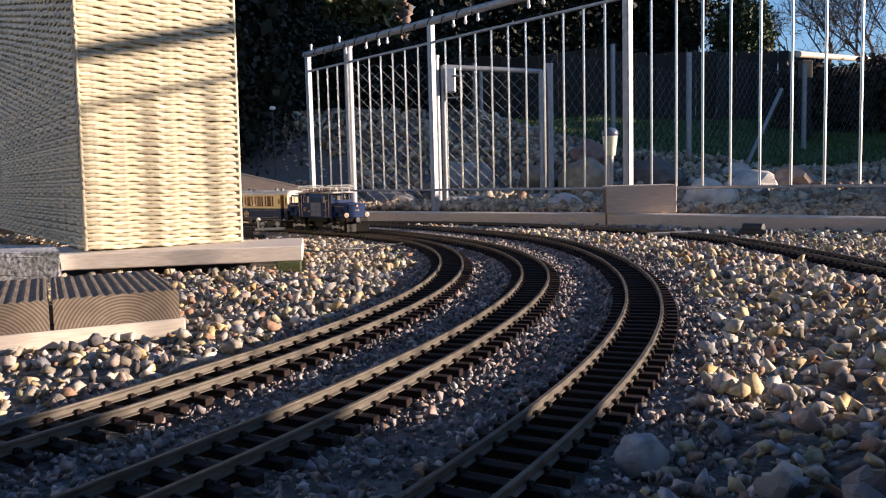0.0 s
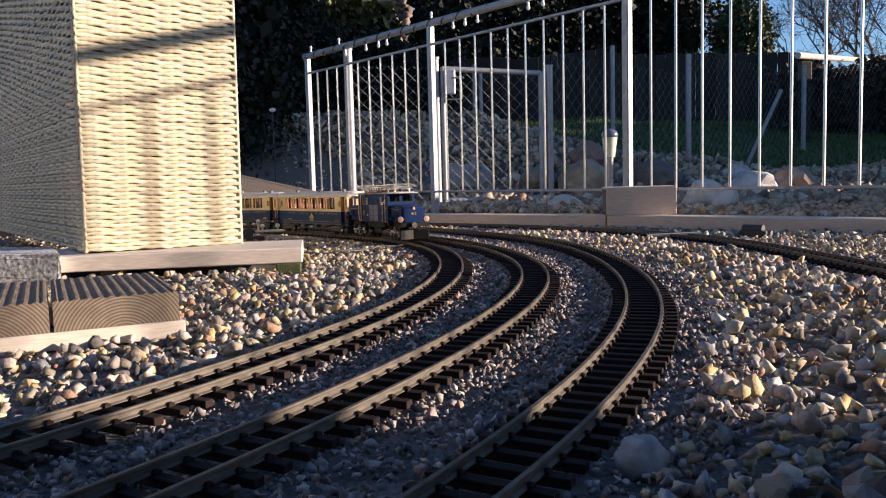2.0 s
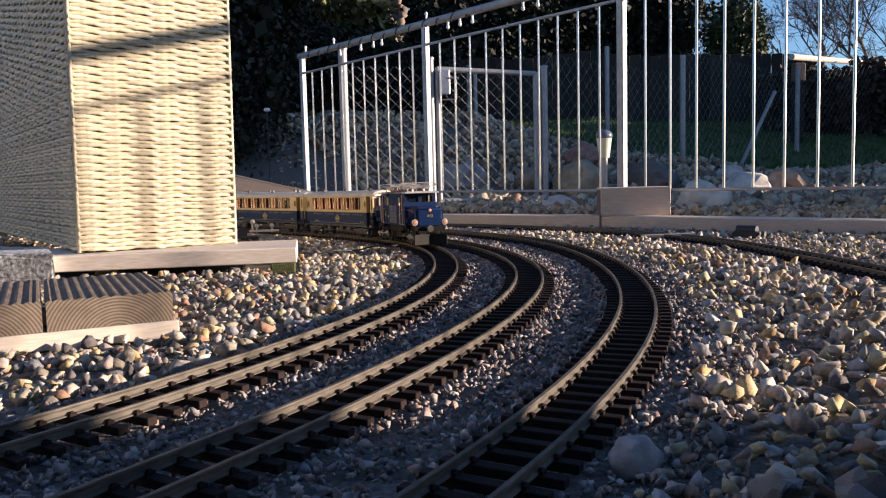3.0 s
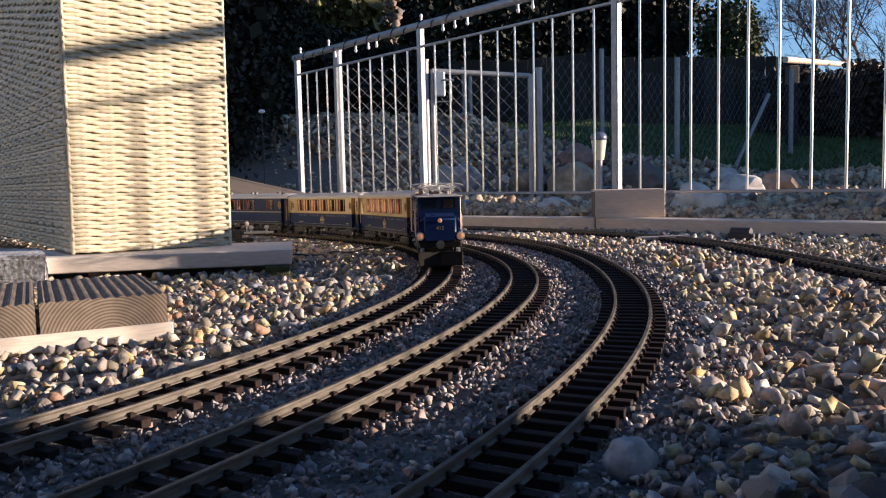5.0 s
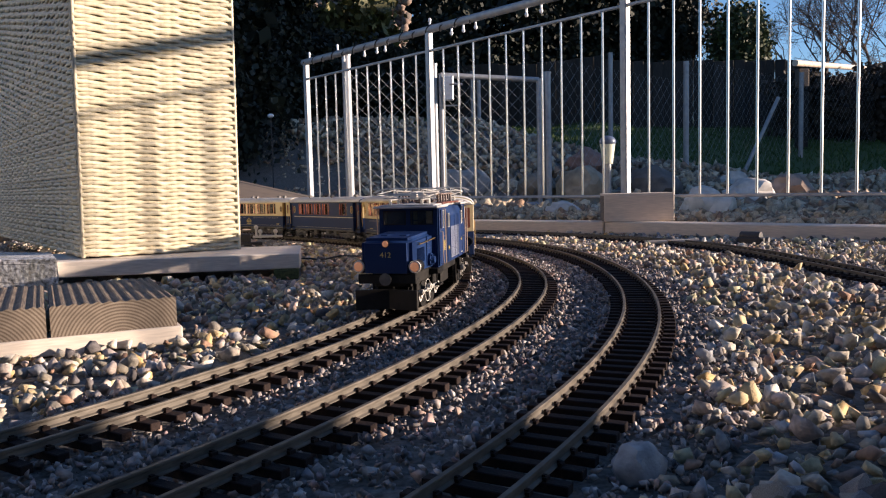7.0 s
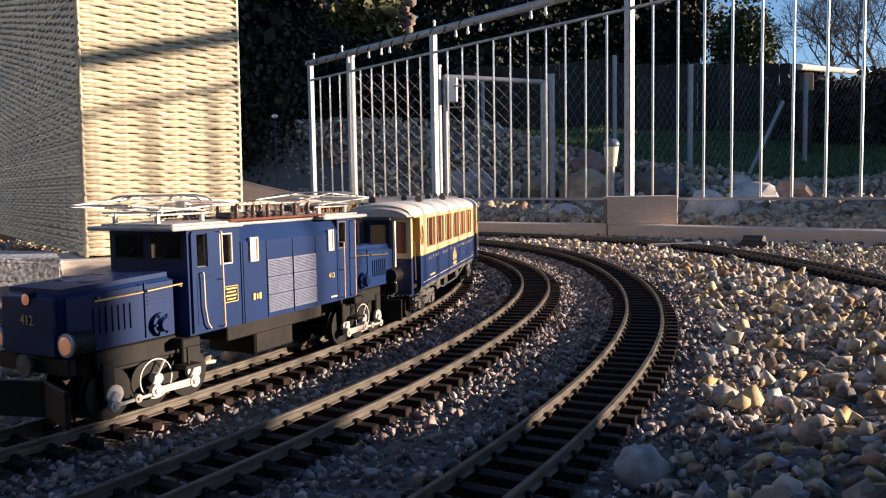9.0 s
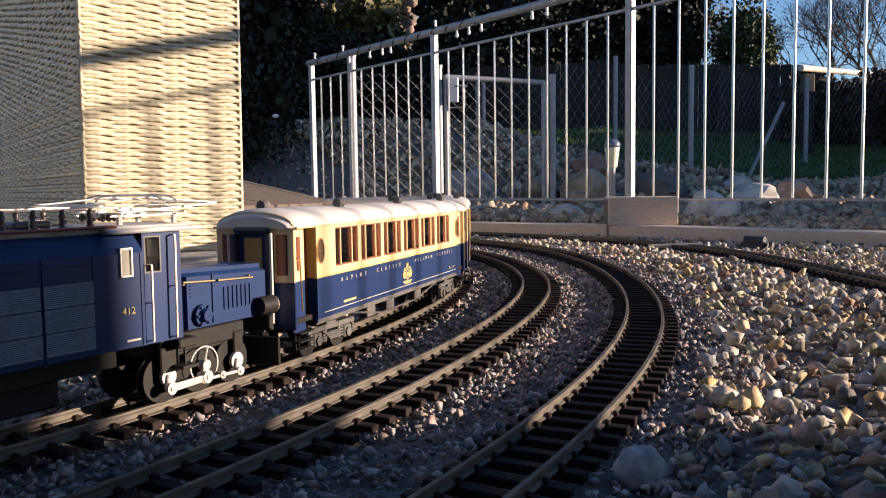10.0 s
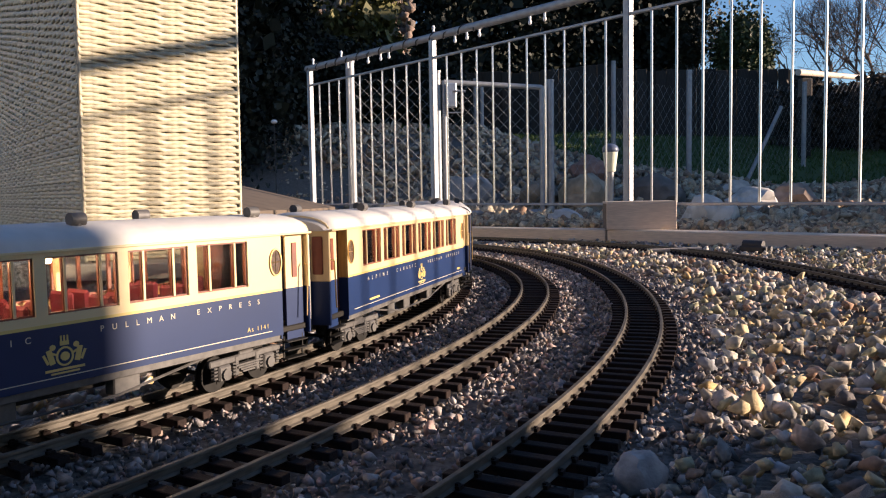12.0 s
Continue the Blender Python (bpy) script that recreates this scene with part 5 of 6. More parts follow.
def chain_link():
    f = thing("chain_link_fence", pose(0, 0, 0), "galvanised chain-link fence on round posts", "fence")
    run = [(-0.615, 5.50), (-0.02, 5.62)]
    for (x, y), top in ((run[0], 1.08), (run[1], 1.02), ((0.80, 5.80), 0.97)):
        z = ground_z(x, y)
        bm = bmesh.new()
        add_cyl(bm, 0.030 if top > 1.05 else 0.026, (x, y, z - 0.02), (x, y, top), 14)
        add_cyl(bm, 0.034 if top > 1.05 else 0.030, (x, y, top), (x, y, top + 0.014), 14)
        part("post", bm, M_GALV, f, "round galvanised post", smooth=40)
    mesh_panel(f, run[0], run[1], 0.02, 0.97)
    line2 = [(0.80, 5.80), (2.26, 7.25), (4.15, 9.1), (6.6, 11.0)]
    for (x, y) in line2[1:]:
        z = ground_z(x, y)
        bm = bmesh.new()
        add_cyl(bm, 0.026, (x, y, z - 0.02), (x, y, z + 0.98), 12)
        part("post", bm, M_GALV, f, "round galvanised post", smooth=40)
    for a, b in zip(line2, line2[1:]):
        za, zb = ground_z(*a), ground_z(*b)
        mesh_panel(f, a, b, (za + zb) / 2 + 0.02, (za + zb) / 2 + 0.95, 0.075, 0.0008)
    bm = bmesh.new()
    add_cyl(bm, 0.020, (3.02, 7.9, ground_z(3.02, 7.9)), (3.42, 8.0, 0.985), 10)
    part("brace", bm, M_GALV, f, "slanting brace tube", smooth=40)
    for x, y, z1 in ((1.65, 7.6, 1.40), (0.38, 8.6, 1.40), (0.45, 8.62, 1.36)):
        bm = bmesh.new()
        add_cyl(bm, 0.022, (x, y, ground_z(x, y) - 0.02), (x, y, z1), 10)
        part("post", bm, M_GALV, f, smooth=40)
    g = thing("garden_gate", pose(0, 0, 0), "closed chain-link garden gate with lock case", "gate")
    a, b = Vector((0.03, 5.63)), Vector((0.735, 5.77))
    bm = bmesh.new()
    for p, q in (((*a, 0.02), (*a, 0.965)), ((*b, 0.02), (*b, 0.935)), ((*a, 0.955), (*b, 0.925)), ((*a, 0.03), (*b, 0.03))):
        add_cyl(bm, 0.019, p, q, 10)
    part("gate_frame", bm, M_GALV, g, smooth=40)
    mesh_panel(g, a, b, 0.04, 0.93)
    box_part("lock_case", (0.075, 0.05, 0.17), (a.x + 0.05, a.y - 0.02, 0.86), M_GREYBOX, g, "pale grey lock case", bevel=0.006)
    bm = bmesh.new()
    add_tube(bm, 0.008, [(a.x + 0.06, a.y - 0.06, 0.885), (a.x + 0.15, a.y - 0.06, 0.88)], 8)
    add_tube(bm, 0.005, [(a.x + 0.0, a.y - 0.02, 0.74), (a.x + 0.13, a.y - 0.02, 0.74), (a.x + 0.13, a.y - 0.02, 0.90)], 6)
    part("handle", bm, M_GALV, g, "metal handle", smooth=40)


chain_link()


# ---------------------------------------------------------------- rubble bank, boulders, lawn
def boulder(x, y, size, label, colour, flat=0.75, sink=0.25):
    bm = bmesh.new()
    bmesh.ops.create_icosphere(bm, subdivisions=3, radius=0.5)
    off = Vector((x * 3.1, y * 1.7, size * 9))
    for v in bm.verts:
        d = v.co.normalized()
        k = 1 + 0.35 * noise.noise(d * 1.3 + off) + 0.16 * noise.noise(d * 3.1 + off) + 0.05 * noise.noise(d * 9 + off)
        v.co = d * 0.5 * k
        v.co.z *= flat
    bmesh.ops.scale(bm, vec=(size, size * 0.8, size), verts=bm.verts)
    ob = thing("boulder", pose(x, y, ground_z(x, y) + size * flat * (0.5 - sink), 0, 0, (x * 77) % 360), label, "boulder", "boulders in the bank")
    part("stone", bm, mat("boulder_stone", colour, 0.85, vary=0.3, scale=14, bump=0.6, bump_scale=40, second=tuple(c * 0.6 for c in colour)), ob, smooth=35)


for row in ((1.35, 3.98, 0.30, "pale limestone boulder behind the railing", (0.56, 0.53, 0.48), 0.7), (1.08, 5.95, 0.46, "tan weathered boulder in the bank", (0.34, 0.28, 0.20), 0.8),
            (1.62, 5.95, 0.42, "dark grey boulder in the bank", (0.13, 0.12, 0.11), 0.75), (0.22, 6.4, 0.42, "grey boulder behind the gate", (0.32, 0.30, 0.28), 0.75),
            (-0.37, 5.72, 0.40, "flat pale boulder beside the mesh fence", (0.20, 0.19, 0.18), 0.4), (1.25, 6.7, 0.40, "reddish boulder in the bank", (0.30, 0.17, 0.13), 0.7),
            (2.2, 5.6, 0.36, "white limestone boulder at the lawn's edge", (0.55, 0.52, 0.48), 0.6), (2.55, 5.75, 0.34, "brown and white boulder at the lawn's edge", (0.36, 0.26, 0.20), 0.7),
            (0.70, 4.55, 0.22, "pale stone by the gate post", (0.50, 0.48, 0.45), 0.6), (2.35, 6.3, 0.22, "small pale boulder at the lawn", (0.5, 0.48, 0.44), 0.8),
            (2.45, 4.05, 0.30, "grey flat boulder behind the railing", (0.30, 0.27, 0.25), 0.5), (0.78, 6.2, 0.36, "brown boulder beside the gate post", (0.24, 0.20, 0.15), 0.8)):
    boulder(*row)


def rubble():
    P, S = [], []
    for x, y in RNG.uniform((-1.6, 3.0), (4.8, 8.6), (15000, 2)):
        behind = (y - 4.36) * 0.642 + (x - 0.04) * 0.767      # beyond the railing's line
        if behind < 0.10:
            continue
        if y > 8.0 + 0.5 * noise.noise(Vector((x, y, 3))) - 0.28 * max(0, x - 0.5):
            continue
        s = RNG.uniform(0.045, 0.16) * (0.4 if behind < 0.9 else 0.85)
        P.append((x, y, ground_z(x, y) + s * 0.22 + 0.05 * noise.noise(Vector((x * 2, y * 2, 0)))))
        S.append(s)
    for x, d in RNG.uniform((-0.6, 0.08), (3.2, 1.3), (9000, 2)):        # smaller stones close behind the railing
        y = 4.36 - (x - 0.04) * 1.195 + d
        s = float(np.clip(RNG.lognormal(math.log(0.040), 0.35), 0.02, 0.085))
        P.append((x, y, ground_z(x, y) + 0.018 + s * 0.22))
        S.append(s)
    return scatter("rubble_bank", np.array(P), np.array(S), M_RUBBLE, GROUND, tilt=1.2, shapes=CHIPS)


rubble()


def lawn():
    V, F = [], []
    xs, ys = np.linspace(-7, 12, 60), np.linspace(6.2, 16, 36)
    for y in ys:
        for x in xs:
            V.append((x, y, ground_z(x, y) + 0.02 - (0.3 if y < 8.0 - 0.28 * max(0, x - 0.5) - 0.2 else 0)))
    w = len(xs)
    F = [(j * w + i, j * w + i + 1, j * w + w + i + 1, j * w + w + i) for j in range(len(ys) - 1) for i in range(w - 1)]
    m = mat("lawn_green", (0.045, 0.085, 0.018), 0.9, vary=0.35, scale=60, bump=0.6, second=(0.06, 0.075, 0.025))
    tagged(ob_from("lawn", V, F, m), "short green lawn behind the rubble bank", "lawn", kind="structure")
    n = 16000
    x, y = RNG.uniform(-0.5, 7, n), RNG.uniform(6.6, 13, n)
    keep = y > 8.0 - 0.28 * np.maximum(0, x - 0.5) + 0.05
    x, y = x[keep], y[keep]
    z = np.array([ground_z(a, b) for a, b in zip(x, y)]) + 0.015
    leaf_mass("grass", np.c_[x, y, z + 0.02], 0.055, m, flat=False, up=True)


def leaf_mass(name, pts, size, material, parent=None, flat=False, up=False):
    """Many small bent leaves, one at each place."""
    n = len(pts)
    d = RNG.normal(size=(n, 3))
    if up:
        d[:, 2] = np.abs(d[:, 2]) + 1.5
    d /= np.linalg.norm(d, axis=1)[:, None]
    o = np.cross(d, RNG.normal(size=(n, 3)))
    o /= np.linalg.norm(o, axis=1)[:, None]
    s = size * RNG.uniform(0.6, 1.4, n)[:, None]
    wide = 0.12 if up else 0.42
    V = np.stack([pts - d * s * 0.5, pts + o * s * wide, pts + d * s * 0.6, pts - o * s * wide], 1).reshape(-1, 3)
    F = np.arange(n * 4).reshape(n, 4)
    me = bpy.data.meshes.new(name)
    me.vertices.add(len(V))
    me.vertices.foreach_set("co", V.astype(np.float32).ravel())
    me.loops.add(F.size)
    me.loops.foreach_set("vertex_index", F.astype(np.int32).ravel())
    me.polygons.add(n)
    me.polygons.foreach_set("loop_start", np.arange(0, F.size, 4, dtype=np.int32))
    me.update(calc_edges=True)
    me.materials.append(material)
    ob = new(name, me)
    ob.parent = parent
    if parent is None:
        tagged(ob, kind="stuff")
    return ob


lawn()

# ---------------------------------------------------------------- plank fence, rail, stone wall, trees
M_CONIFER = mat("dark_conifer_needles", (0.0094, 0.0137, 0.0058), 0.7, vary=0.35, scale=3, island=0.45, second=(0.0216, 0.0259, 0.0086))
M_BUSH = mat("evergreen_leaves", (0.040, 0.056, 0.018), 0.6, vary=0.35, scale=3, island=0.5, second=(0.07, 0.07, 0.02))
M_SHRUB = mat("yellowish_shrub_leaves", (0.085, 0.080, 0.018), 0.6, vary=0.35, scale=4, island=0.5, second=(0.06, 0.07, 0.02))
M_HEDGE = mat("brown_twiggy_hedge", (0.0358, 0.0260, 0.0182), 0.8, vary=0.35, scale=4, island=0.5, second=(0.0228, 0.0228, 0.0117))
M_DARKBARK = mat("dark_conifer_bark", (0.035, 0.027, 0.022), 0.9, vary=0.35, scale=25, bump=0.6)
M_BARK = mat("grey_brown_bark", (0.13, 0.10, 0.085), 0.9, vary=0.35, scale=25, bump=0.6, stretch=(1, 1, 0.3))


def plank_fence():
    f = thing("plank_fence", pose(0, 0, 0), "tall dark-stained plank fence behind the lawn", "fence")
    a, b = Vector((-2.2, 13.2)), Vector((5.35, 11.9))
    d = b - a
    n = int(d.length / 0.145)
    me = None
    ang = math.degrees(math.atan2(d.y, d.x))
    for i in range(n):
        p = a + d * ((i + 0.5) / n)
        z = ground_z(*p)
        if me is None:
            bm = bmesh.new()
            add_box(bm, 0.152, 0.022, 1.02, (0, 0, 0.51), 0.004)
            ob = part("plank", bm, M_DARKWOOD, f)
            me = ob.data
        else:
            ob = new("plank", me)
            ob.parent = f
        ob.matrix_basis = pose(p.x, p.y + (0.026 if i % 2 else 0.0), z + random.uniform(-0.02, 0.02), 0, random.uniform(-0.4, 0.4), ang)
    for h in (0.22, 0.80):
        bm = bmesh.new()
        za, zb = ground_z(*a) + h, ground_z(*b) + h
        add_box(bm, d.length, 0.05, 0.08, ((a.x + b.x) / 2, (a.y + b.y) / 2 + 0.066, (za + zb) / 2), 0.004, Matrix.Rotation(radians(ang), 3, "Z"))
        part("cross_rail", bm, M_DARKWOOD, f)


plank_fence()
rl = thing("timber_rail", pose(0, 0, 0), "sunlit pale timber rail on short posts", "rail")
bm = bmesh.new()
add_cyl(bm, 0.038, (4.30, 9.6, 1.55), (8.6, 14.6, 2.06), 12)
part("round_rail", bm, M_BEAM, rl, smooth=50)
for x_, y_, z_ in ((4.47, 9.79, 1.57), (6.1, 11.7, 1.76)):
    box_part("bracket", (0.13, 0.12, 0.22), (x_, y_, z_ - 0.18), M_DECK, rl, bevel=0.01)
    box_part("post", (0.12, 0.12, z_ - 0.34 - ground_z(x_, y_)), (x_, y_, (z_ - 0.34 + ground_z(x_, y_)) / 2), M_DARKWOOD, rl, bevel=0.01)


def clumpy(n, centre, radii, clumps, seed, cone=False, spread=0.22):
    """Places of leaves in clumps within an uneven crown."""
    g = np.random.default_rng(seed)
    c = g.normal(size=(clumps, 3))
    c /= np.linalg.norm(c, axis=1)[:, None]
    c *= g.uniform(0.45, 1.0, clumps)[:, None] ** 0.6
    if cone:
        h = (c[:, 2] + 1) / 2
        c[:, :2] *= (1.15 - h)[:, None]
    pick = g.integers(0, clumps, n)
    p = c[pick] + g.normal(size=(n, 3)) * spread * g.uniform(0.5, 1.2, clumps)[pick][:, None]
    return p * np.array(radii) + np.array(centre)


def evergreen(x, y, high, wide, n, seed, material, label, leaf=0.09, cone=True, z_lift=0.0, name="conifer"):
    z = ground_z(x, y)
    t = thing(name, pose(x, y, z), label, "tree" if cone else "shrub")
    bm = bmesh.new()
    add_cyl(bm, wide * 0.07 + 0.02, (0, 0, -0.05), (0.02, 0, high * 0.85), 8, 0.01)
    g = np.random.default_rng(seed)
    for i in range(12):
        a, h = g.uniform(0, 6.28), g.uniform(0.15, 0.75) * high
        add_cyl(bm, 0.018, (0, 0, h), (math.cos(a) * wide * 0.6, math.sin(a) * wide * 0.6, h + 0.1 * high), 5, 0.004)
    part("trunk", bm, M_DARKBARK, t)
    leaf_mass("inner_foliage", clumpy(n // 8, (0, 0, high * 0.50 + z_lift), (wide * 0.72, wide * 0.72, high * 0.46), 60, seed + 500, cone), leaf * 3.2, material, t)
    leaf_mass("crown", clumpy(n, (0, 0, high * 0.52 + z_lift), (wide, wide, high * 0.52), 70, seed, cone), leaf, material, t)
    return t


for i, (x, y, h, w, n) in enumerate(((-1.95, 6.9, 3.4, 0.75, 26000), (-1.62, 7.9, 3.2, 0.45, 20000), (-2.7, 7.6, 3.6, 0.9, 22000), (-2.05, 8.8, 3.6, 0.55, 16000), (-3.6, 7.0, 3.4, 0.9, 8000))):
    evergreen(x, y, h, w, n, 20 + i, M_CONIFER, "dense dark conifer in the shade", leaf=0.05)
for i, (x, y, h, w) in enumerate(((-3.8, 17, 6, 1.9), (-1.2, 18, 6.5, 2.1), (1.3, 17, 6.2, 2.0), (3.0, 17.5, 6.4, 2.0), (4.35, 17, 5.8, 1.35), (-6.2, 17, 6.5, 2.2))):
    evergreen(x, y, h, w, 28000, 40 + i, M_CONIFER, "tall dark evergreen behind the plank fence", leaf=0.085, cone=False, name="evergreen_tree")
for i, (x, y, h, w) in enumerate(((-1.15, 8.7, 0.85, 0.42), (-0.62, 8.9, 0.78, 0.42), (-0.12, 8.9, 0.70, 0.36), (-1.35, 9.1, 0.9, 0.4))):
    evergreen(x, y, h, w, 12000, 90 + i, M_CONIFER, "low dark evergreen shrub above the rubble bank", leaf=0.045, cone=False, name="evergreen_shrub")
evergreen(5.93, 15.6, 2.30, 0.52, 20000, 60, M_BUSH, "rounded evergreen bush catching low sun", leaf=0.07, cone=False, name="evergreen_bush")
for i, (x, y, h, w) in enumerate(((-1.72, 9.4, 1.75, 0.36), (-0.75, 9.5, 1.80, 0.34), (-1.25, 9.5, 1.35, 0.30), (-2.3, 9.4, 1.9, 0.36))):
    evergreen(x, y, h, w, 1700, 70 + i, M_SHRUB, "thin yellow-green shrub before the stone wall", leaf=0.07, cone=False, name="shrub")


def hedge():
    t = thing("hedge", pose(0, 0, 0), "dark brown twiggy hedge below the timber rail", "hedge")
    g = np.random.default_rng(5)
    n = 34000
    u = g.uniform(0, 1, n)
    x, y = 4.75 + 3.45 * u + g.normal(size=n) * 0.12, 10.9 - 1.1 * u + g.normal(size=n) * 0.20
    z = np.array([ground_z(a, b) for a, b in zip(x, y)]) + g.uniform(0, 1, n) ** 0.8 * (0.80 + 0.12 * np.sin(x * 9) + 0.1 * np.sin(x * 23))
    leaf_mass("foliage", np.c_[x, y, z], 0.075, M_HEDGE, t)
    bm = bmesh.new()
    for i in range(40):
        a = g.uniform(0, 1)
        p = Vector((4.75 + 3.45 * a, 10.9 - 1.1 * a, 0))
        p.z = ground_z(p.x, p.y) - 0.03
        add_cyl(bm, 0.012, p, p + Vector((g.normal() * 0.1, g.normal() * 0.1, 0.8)), 5, 0.004)
    part("stems", bm, M_BARK, t)


hedge()


def stone_wall():
    t = thing("stone_wall", pose(0, 0, 0), "high wall of rough broken brown stones", "wall")
    p, s = [], []
    for i in range(1500):
        x, z = RNG.uniform(-4.6, -0.42), RNG.uniform(0.9, 3.9)
        p.append((x, 11.6 + RNG.uniform(-0.06, 0.06) + 0.10 * (z - 2), z))
        s.append(RNG.uniform(0.14, 0.30))
    m = stone_mat("wall_stone", [(0.22, 0.16, 0.13), (0.16, 0.13, 0.11), (0.27, 0.20, 0.16), (0.19, 0.15, 0.13)])
    scatter("stones", np.array(p), np.array(s), m, t, tilt=1.4)
    box_part("core", (4.3, 0.30, 3.2), (-2.6, 11.90, 2.2), M_BED, t, bevel=0.02)


stone_wall()


def bare_tree(x, y, high, seed, label):
    """A leafless tree: branches that fork into ever thinner twigs."""
    g = np.random.default_rng(seed)
    t = thing("bare_tree", pose(x, y, ground_z(x, y) - 0.05), label, "tree")
    segs = []

    def grow(p, d, length, r, depth):
        q = p + d * length
        segs.append((p, q, r, r * 0.72))
        if depth == 0:
            return
        for k in range(3 if depth > 2 else int(g.integers(2, 4))):
            nd = (d + Vector(g.normal(size=3)) * (0.42 if depth > 3 else 0.55) + Vector((0, 0, 0.10))).normalized()
            grow(p + d * length * g.uniform(0.55, 1.0), nd, length * g.uniform(0.62, 0.82), r * 0.62, depth - 1)

    grow(Vector((0, 0, 0)), Vector((g.normal() * 0.05, 0, 1)).normalized(), high * 0.26, high * 0.0105, 7)
    V, F = [], []
    for p, q, r0, r1 in segs:
        d = (q - p).normalized()
        a = d.orthogonal().normalized()
        b = d.cross(a)
        base = len(V)
        k = 5 if r0 > 0.03 else 3
        for c, r in ((p, r0), (q, r1)):
            for j in range(k):
                an = 2 * math.pi * j / k
                V.append(c + a * math.cos(an) * max(r, 0.0035) + b * math.sin(an) * max(r, 0.0035))
        for j in range(k):
            F.append((base + j, base + (j + 1) % k, base + k + (j + 1) % k, base + k + j))
    ob_from("crown", V, F, M_BARK, t)


bare_tree(9.6, 20.0, 6.2, 3, "leafless grey-brown tree against blue sky")
bare_tree(11.4, 20.5, 6.6, 8, "leafless spreading tree against blue sky")
bare_tree(10.5, 18.2, 5.4, 14, "leafless fine-twigged tree against blue sky")
bare_tree(8.3, 23.0, 5.6, 11, "leafless slender tree against blue sky")

# ---------------------------------------------------------------- unseen plain walls, added only to cast shade and block sky light
def plain_wall(name, x0, x1, y0, y1, high, label):
    bm = bmesh.new()
    add_box(bm, x1 - x0, y1 - y0, high, ((x0 + x1) / 2, (y0 + y1) / 2, high / 2 - 0.03))
    me = bpy.data.meshes.new(name)
    bm.to_mesh(me)
    bm.free()
    me.materials.append(M_PLASTER)
    tagged(new(name, me), label, "wall", kind="structure")


# the first wall shades the foreground, the next two cut sky light
plain_wall("shade_wall_near", 3.3, 3.6, -1.2, 0.442, 2.2, "unseen plain wall added to shade the foreground")
plain_wall("sky_block_back", -4.6, 3.6, -1.5, -1.2, 2.2, "unseen plain wall added behind the eye to block sky light")
plain_wall("sky_block_left", -4.9, -4.6, -1.5, 2.6, 2.2, "unseen plain wall added on the left to block sky light")
# these unseen walls shade rubble, bank, conifers and lawn from the low sun
plain_wall("shade_wall_stones", 5.0, 5.2, 2.33, 3.32, 0.80, "unseen low wall added to shade stones by the edging")
plain_wall("shade_wall_bank", 9.0, 9.3, 5.34, 9.3, 4.1, "unseen high wall added to shade bank and conifers")
plain_wall("shade_wall_lawn", 9.0, 9.3, 9.31, 15.0, 2.1, "unseen wall added to shade the lawn")
plain_wall("shade_wall_rubble", 5.0, 5.2, 3.33, 5.33, 1.05, "unseen low wall added to shade rubble behind the railing")


# ---------------------------------------------------------------- gravel and ballast, last
def in_boards(x, y):
    """Where decking, slab, board, planter or edging cover the ground."""
    a = np.array([math.cos(radians(26.7)), math.sin(radians(26.7))])
    u = (x + 0.339) * a[0] + (y - 1.023) * a[1]
    v = -(x + 0.339) * a[1] + (y - 1.023) * a[0]
    deck = (u < 0.004) & (v > -0.004) & (v < 0.28)
    b = np.array([math.cos(radians(9.3)), math.sin(radians(9.3))])
    u = (x + 0.315) * b[0] + (y - 1.765) * b[1]
    v = -(x + 0.315) * b[1] + (y - 1.765) * b[0]
    board = (u < 0.0) & (v > 0.02) & (v < 0.26)
    block = np.hypot(x + 0.345, y - 1.76) < 0.05
    return deck | board | block


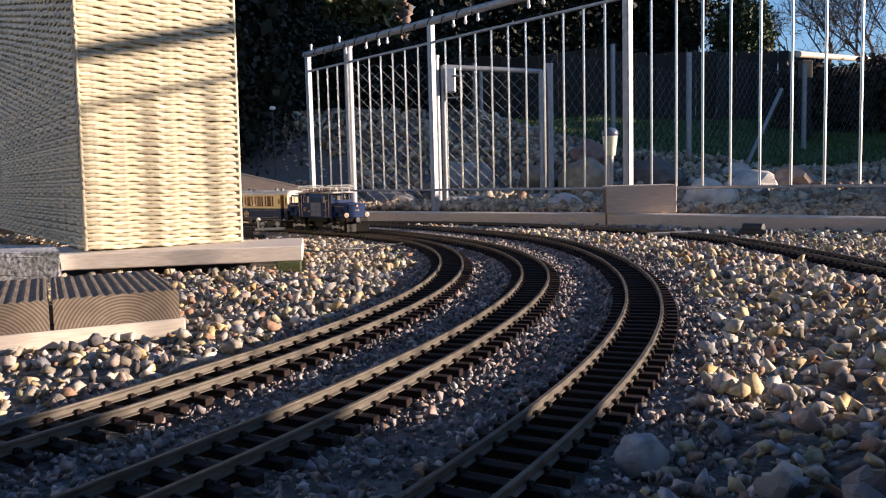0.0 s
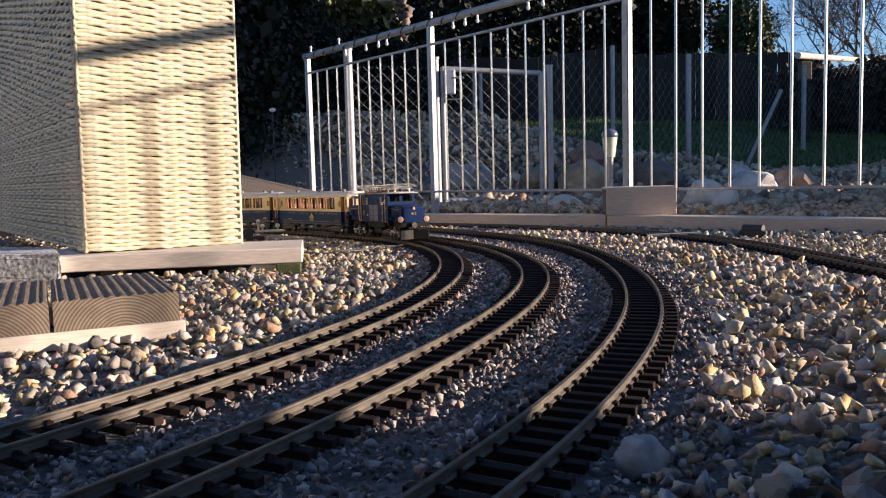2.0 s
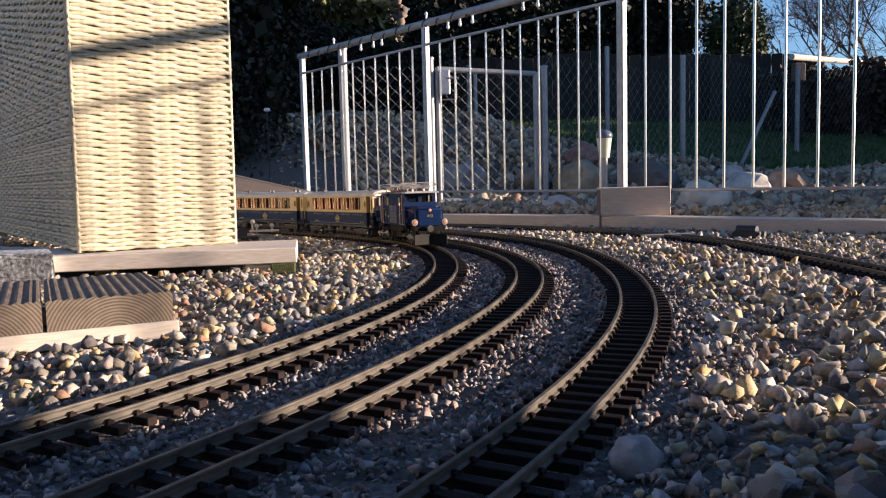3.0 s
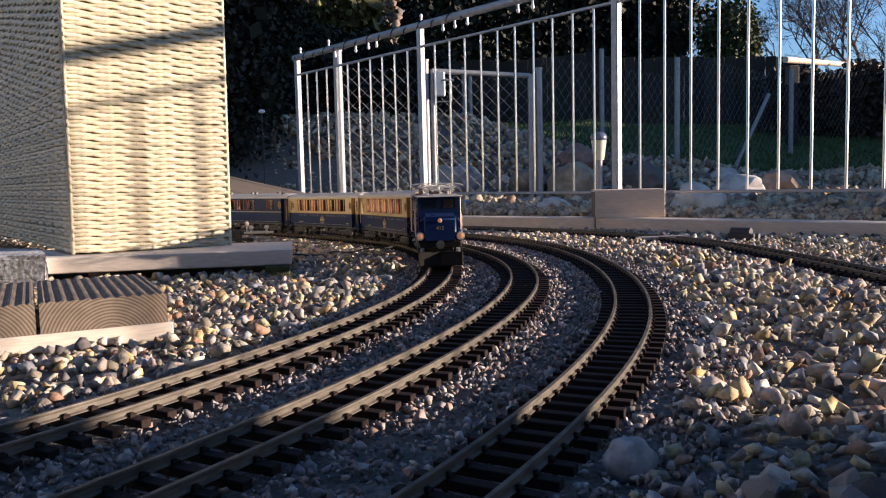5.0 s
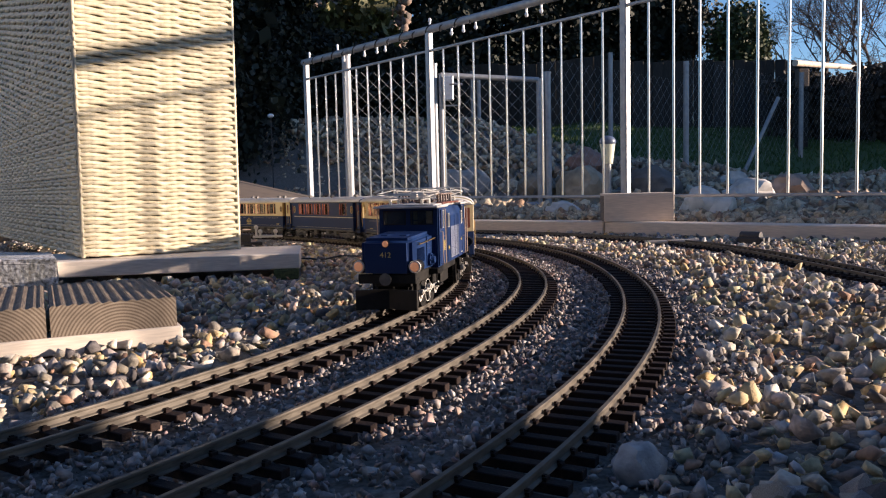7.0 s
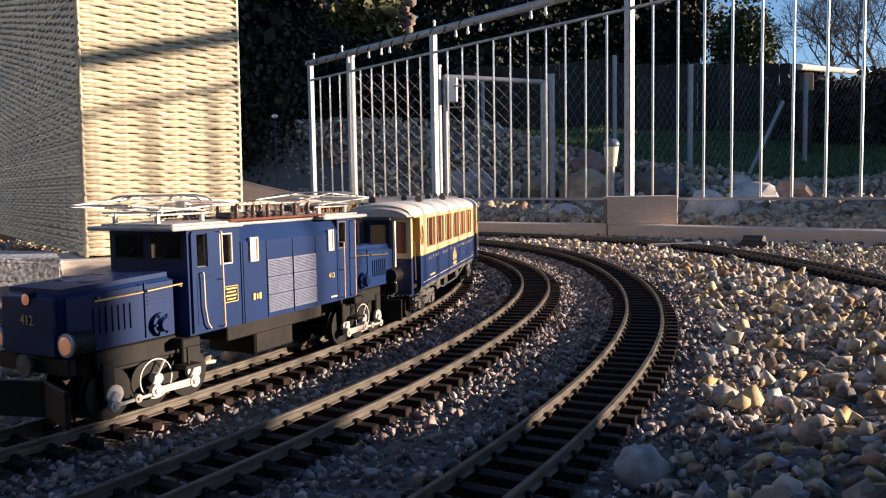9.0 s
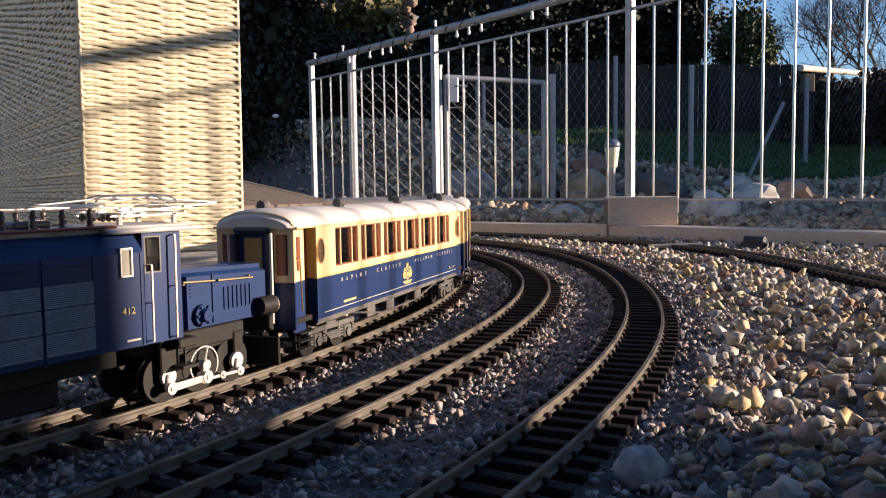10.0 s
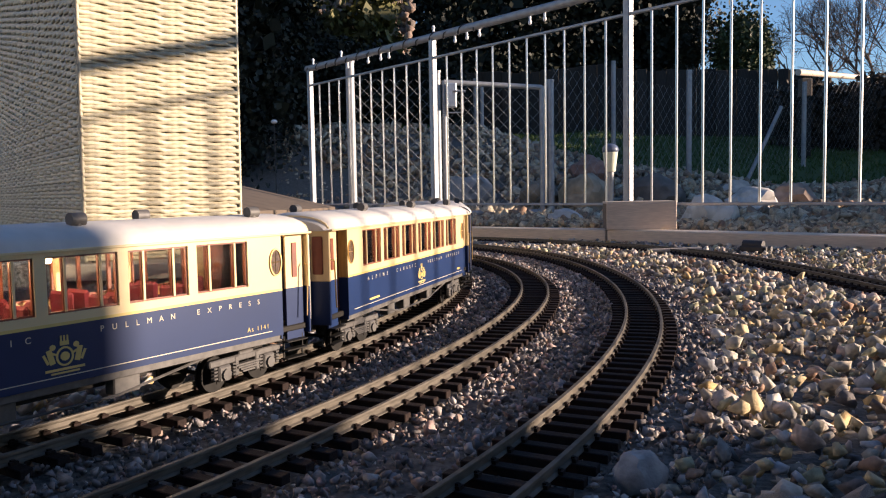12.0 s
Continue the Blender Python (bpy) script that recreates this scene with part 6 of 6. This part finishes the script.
def gravel():
    n = 170000
    x, y = RNG.uniform(-2.2, 2.9, n), RNG.uniform(-0.45, 3.9, n)
    keep = (np.abs(x) < 0.62 * y + 0.75)
    x, y = x[keep], y[keep]
    d = track_distance(x, y)
    edge = (x - 0.637) * 0.705 + (y - 3.057) * 0.71                # beyond the timber edging
    keep = (edge < -0.012) & ~in_boards(x, y) & (d > 0.066)
    # thin out: fewer, larger stones away from the tracks
    wob = np.array([noise.noise(Vector((a * 5, b * 5, 0))) for a, b in zip(x, y)])
    coarse = d > 0.085 + 0.03 * wob
    between = (track_distance(x, y) < 0.13) & (x < 0.40) & (x > -0.30)
    right = x > np.interp(y, TRACK_C[:, 2], TRACK_C[:, 1])
    left = x < np.interp(y, TRACK_A[:, 2], TRACK_A[:, 1])
    field = (right | left)
    big = keep & coarse & field & (RNG.uniform(0, 1, len(x)) < np.interp(y, (0.3, 1.0, 2.0, 3.5), (0.85, 0.75, 0.55, 0.45)))
    bx, by = x[big], y[big]
    s = np.clip(RNG.lognormal(math.log(0.0134), 0.44, len(bx)), 0.006, 0.029)
    z = np.where(left[big], -0.0270, -0.0235) + s * 0.24 + RNG.uniform(0, 0.011, len(bx)) + 0.006 * np.array([noise.noise(Vector((a * 4, b * 4, 5))) for a, b in zip(bx, by)])
    # the stones nearest to the eye lie as pieces of their own
    near = np.argsort(np.hypot(bx - 0.25, by - 0.35))[:300]
    rest = np.ones(len(bx), bool)
    rest[near] = False
    z = z + np.array([dip(b) for b in by])
    scatter("gravel", np.c_[bx, by, z][rest], s[rest], M_PEBBLE, GROUND, tilt=0.95)
    shapes = []
    for v, f in HULLS[:24]:
        me = bpy.data.meshes.new("stone")
        me.from_pydata(v.tolist(), [], f.tolist())
        me.materials.append(M_PEBBLE_OB)
        shapes.append(me)
    for k, i in enumerate(near):
        ob = new("stone", shapes[k % len(shapes)])
        ob.parent = GROUND
        ob.matrix_basis = Matrix.LocRotScale((bx[i], by[i], z[i]), Euler(RNG.uniform(-0.8, 0.8, 2).tolist() + [RNG.uniform(0, 6.28)]), (s[i],) * 3)
    # fine ballast in and beside the tracks
    n = 270000
    x, y = RNG.uniform(-1.7, 1.6, n), RNG.uniform(-0.35, 3.6, n)
    keep = (np.abs(x) < 0.62 * y + 0.55)
    x, y = x[keep], y[keep]
    d = track_distance(x, y)
    right = x > np.interp(y, TRACK_C[:, 2], TRACK_C[:, 1])
    left = x < np.interp(y, TRACK_A[:, 2], TRACK_A[:, 1])
    wob = np.array([noise.noise(Vector((a * 6, b * 6, 2))) for a, b in zip(x, y)])
    edge = (x - 0.637) * 0.705 + (y - 3.057) * 0.71
    keep = ((~(right | left)) | (d < np.where(right, 0.135, 0.085) + 0.03 * wob)) & (edge < -0.01) & ~in_boards(x, y)
    keep &= RNG.uniform(0, 1, len(x)) < np.where(d < 0.040, 0.55, 1.0)
    x, y, d = x[keep], y[keep], d[keep]
    s = np.clip(RNG.lognormal(math.log(0.0068), 0.40, len(x)), 0.0035, 0.017)
    z = np.where(d < 0.044, -0.0195, -0.0175) + RNG.uniform(-0.002, 0.004, len(x))
    s = np.where(d < 0.044, np.minimum(s, 0.009), s)
    z = z + np.array([dip(b) for b in y])
    scatter("ballast", np.c_[x, y, z], s, M_BALLAST, GROUND, tilt=1.2, shapes=CHIPS)


gravel()
rock = thing("single_rock", pose(0.128, 0.512, -0.014, 8, 4, 30), "large pale grey rock among the ballast", "rock")
bm = bmesh.new()
bmesh.ops.create_icosphere(bm, subdivisions=3, radius=0.5)
for v_ in bm.verts:
    d_ = v_.co.normalized()
    v_.co = d_ * 0.5 * (1 + 0.22 * noise.noise(d_ * 1.6 + Vector((4, 1, 0))) + 0.09 * noise.noise(d_ * 5))
bmesh.ops.scale(bm, vec=(0.038, 0.032, 0.032), verts=bm.verts)
part("stone", bm, mat("pale_rock", (0.36, 0.36, 0.36), 0.85, vary=0.3, scale=90, bump=0.5), rock, smooth=30)


# ---------------------------------------------------------------- what moves
def motions():
    step = 1 / 15
    ts = [i * 0.2 for i in range(61)]
    fine = [i * step for i in range(181)]

    def axis(s0, s1):
        x0, y0, _ = on_line(TR, s0)
        x1, y1, _ = on_line(TR, s1)
        return math.degrees(math.atan2(y0 - y1, x0 - x1))

    mid = 0.234
    walk(LOCO, [(t, ride(head(t) + mid - 0.150, head(t) + mid + 0.150)) for t in ts])
    for hood, bogie, px in ENDS:
        rows = []
        for t in ts:
            s = head(t) + mid - px
            turn = axis(s - 0.035, s + 0.035) - axis(head(t) + mid - 0.150, head(t) + mid + 0.150)
            rows.append((t, pose(px, 0, 0, 0, 0, turn)))
        walk(hood, rows), walk(bogie, rows)
    for i, (c, bogies) in enumerate(COACHES):
        m = 0.770 + 0.584 * i
        walk(c, [(t, ride(head(t) + m - 0.192, head(t) + m + 0.192)) for t in ts])
        for b, px in bogies:
            rows = []
            for t in ts:
                s = head(t) + m - px
                rows.append((t, pose(px, 0, 0, 0, 0, axis(s - 0.03, s + 0.03) - axis(head(t) + m - 0.192, head(t) + m + 0.192))))
            walk(b, rows)
    for w, r, at in SPIN:
        walk(w, [(t, pose(*at, 0, math.degrees((head(0) - head(t)) / r), 0)) for t in fine])
    for rod, r, a in RODS:
        rows = []
        for t in fine:
            q = (head(0) - head(t)) / r
            rows.append((t, pose(a * math.cos(q), 0, -a * math.sin(q))))
        walk(rod, rows)


motions()
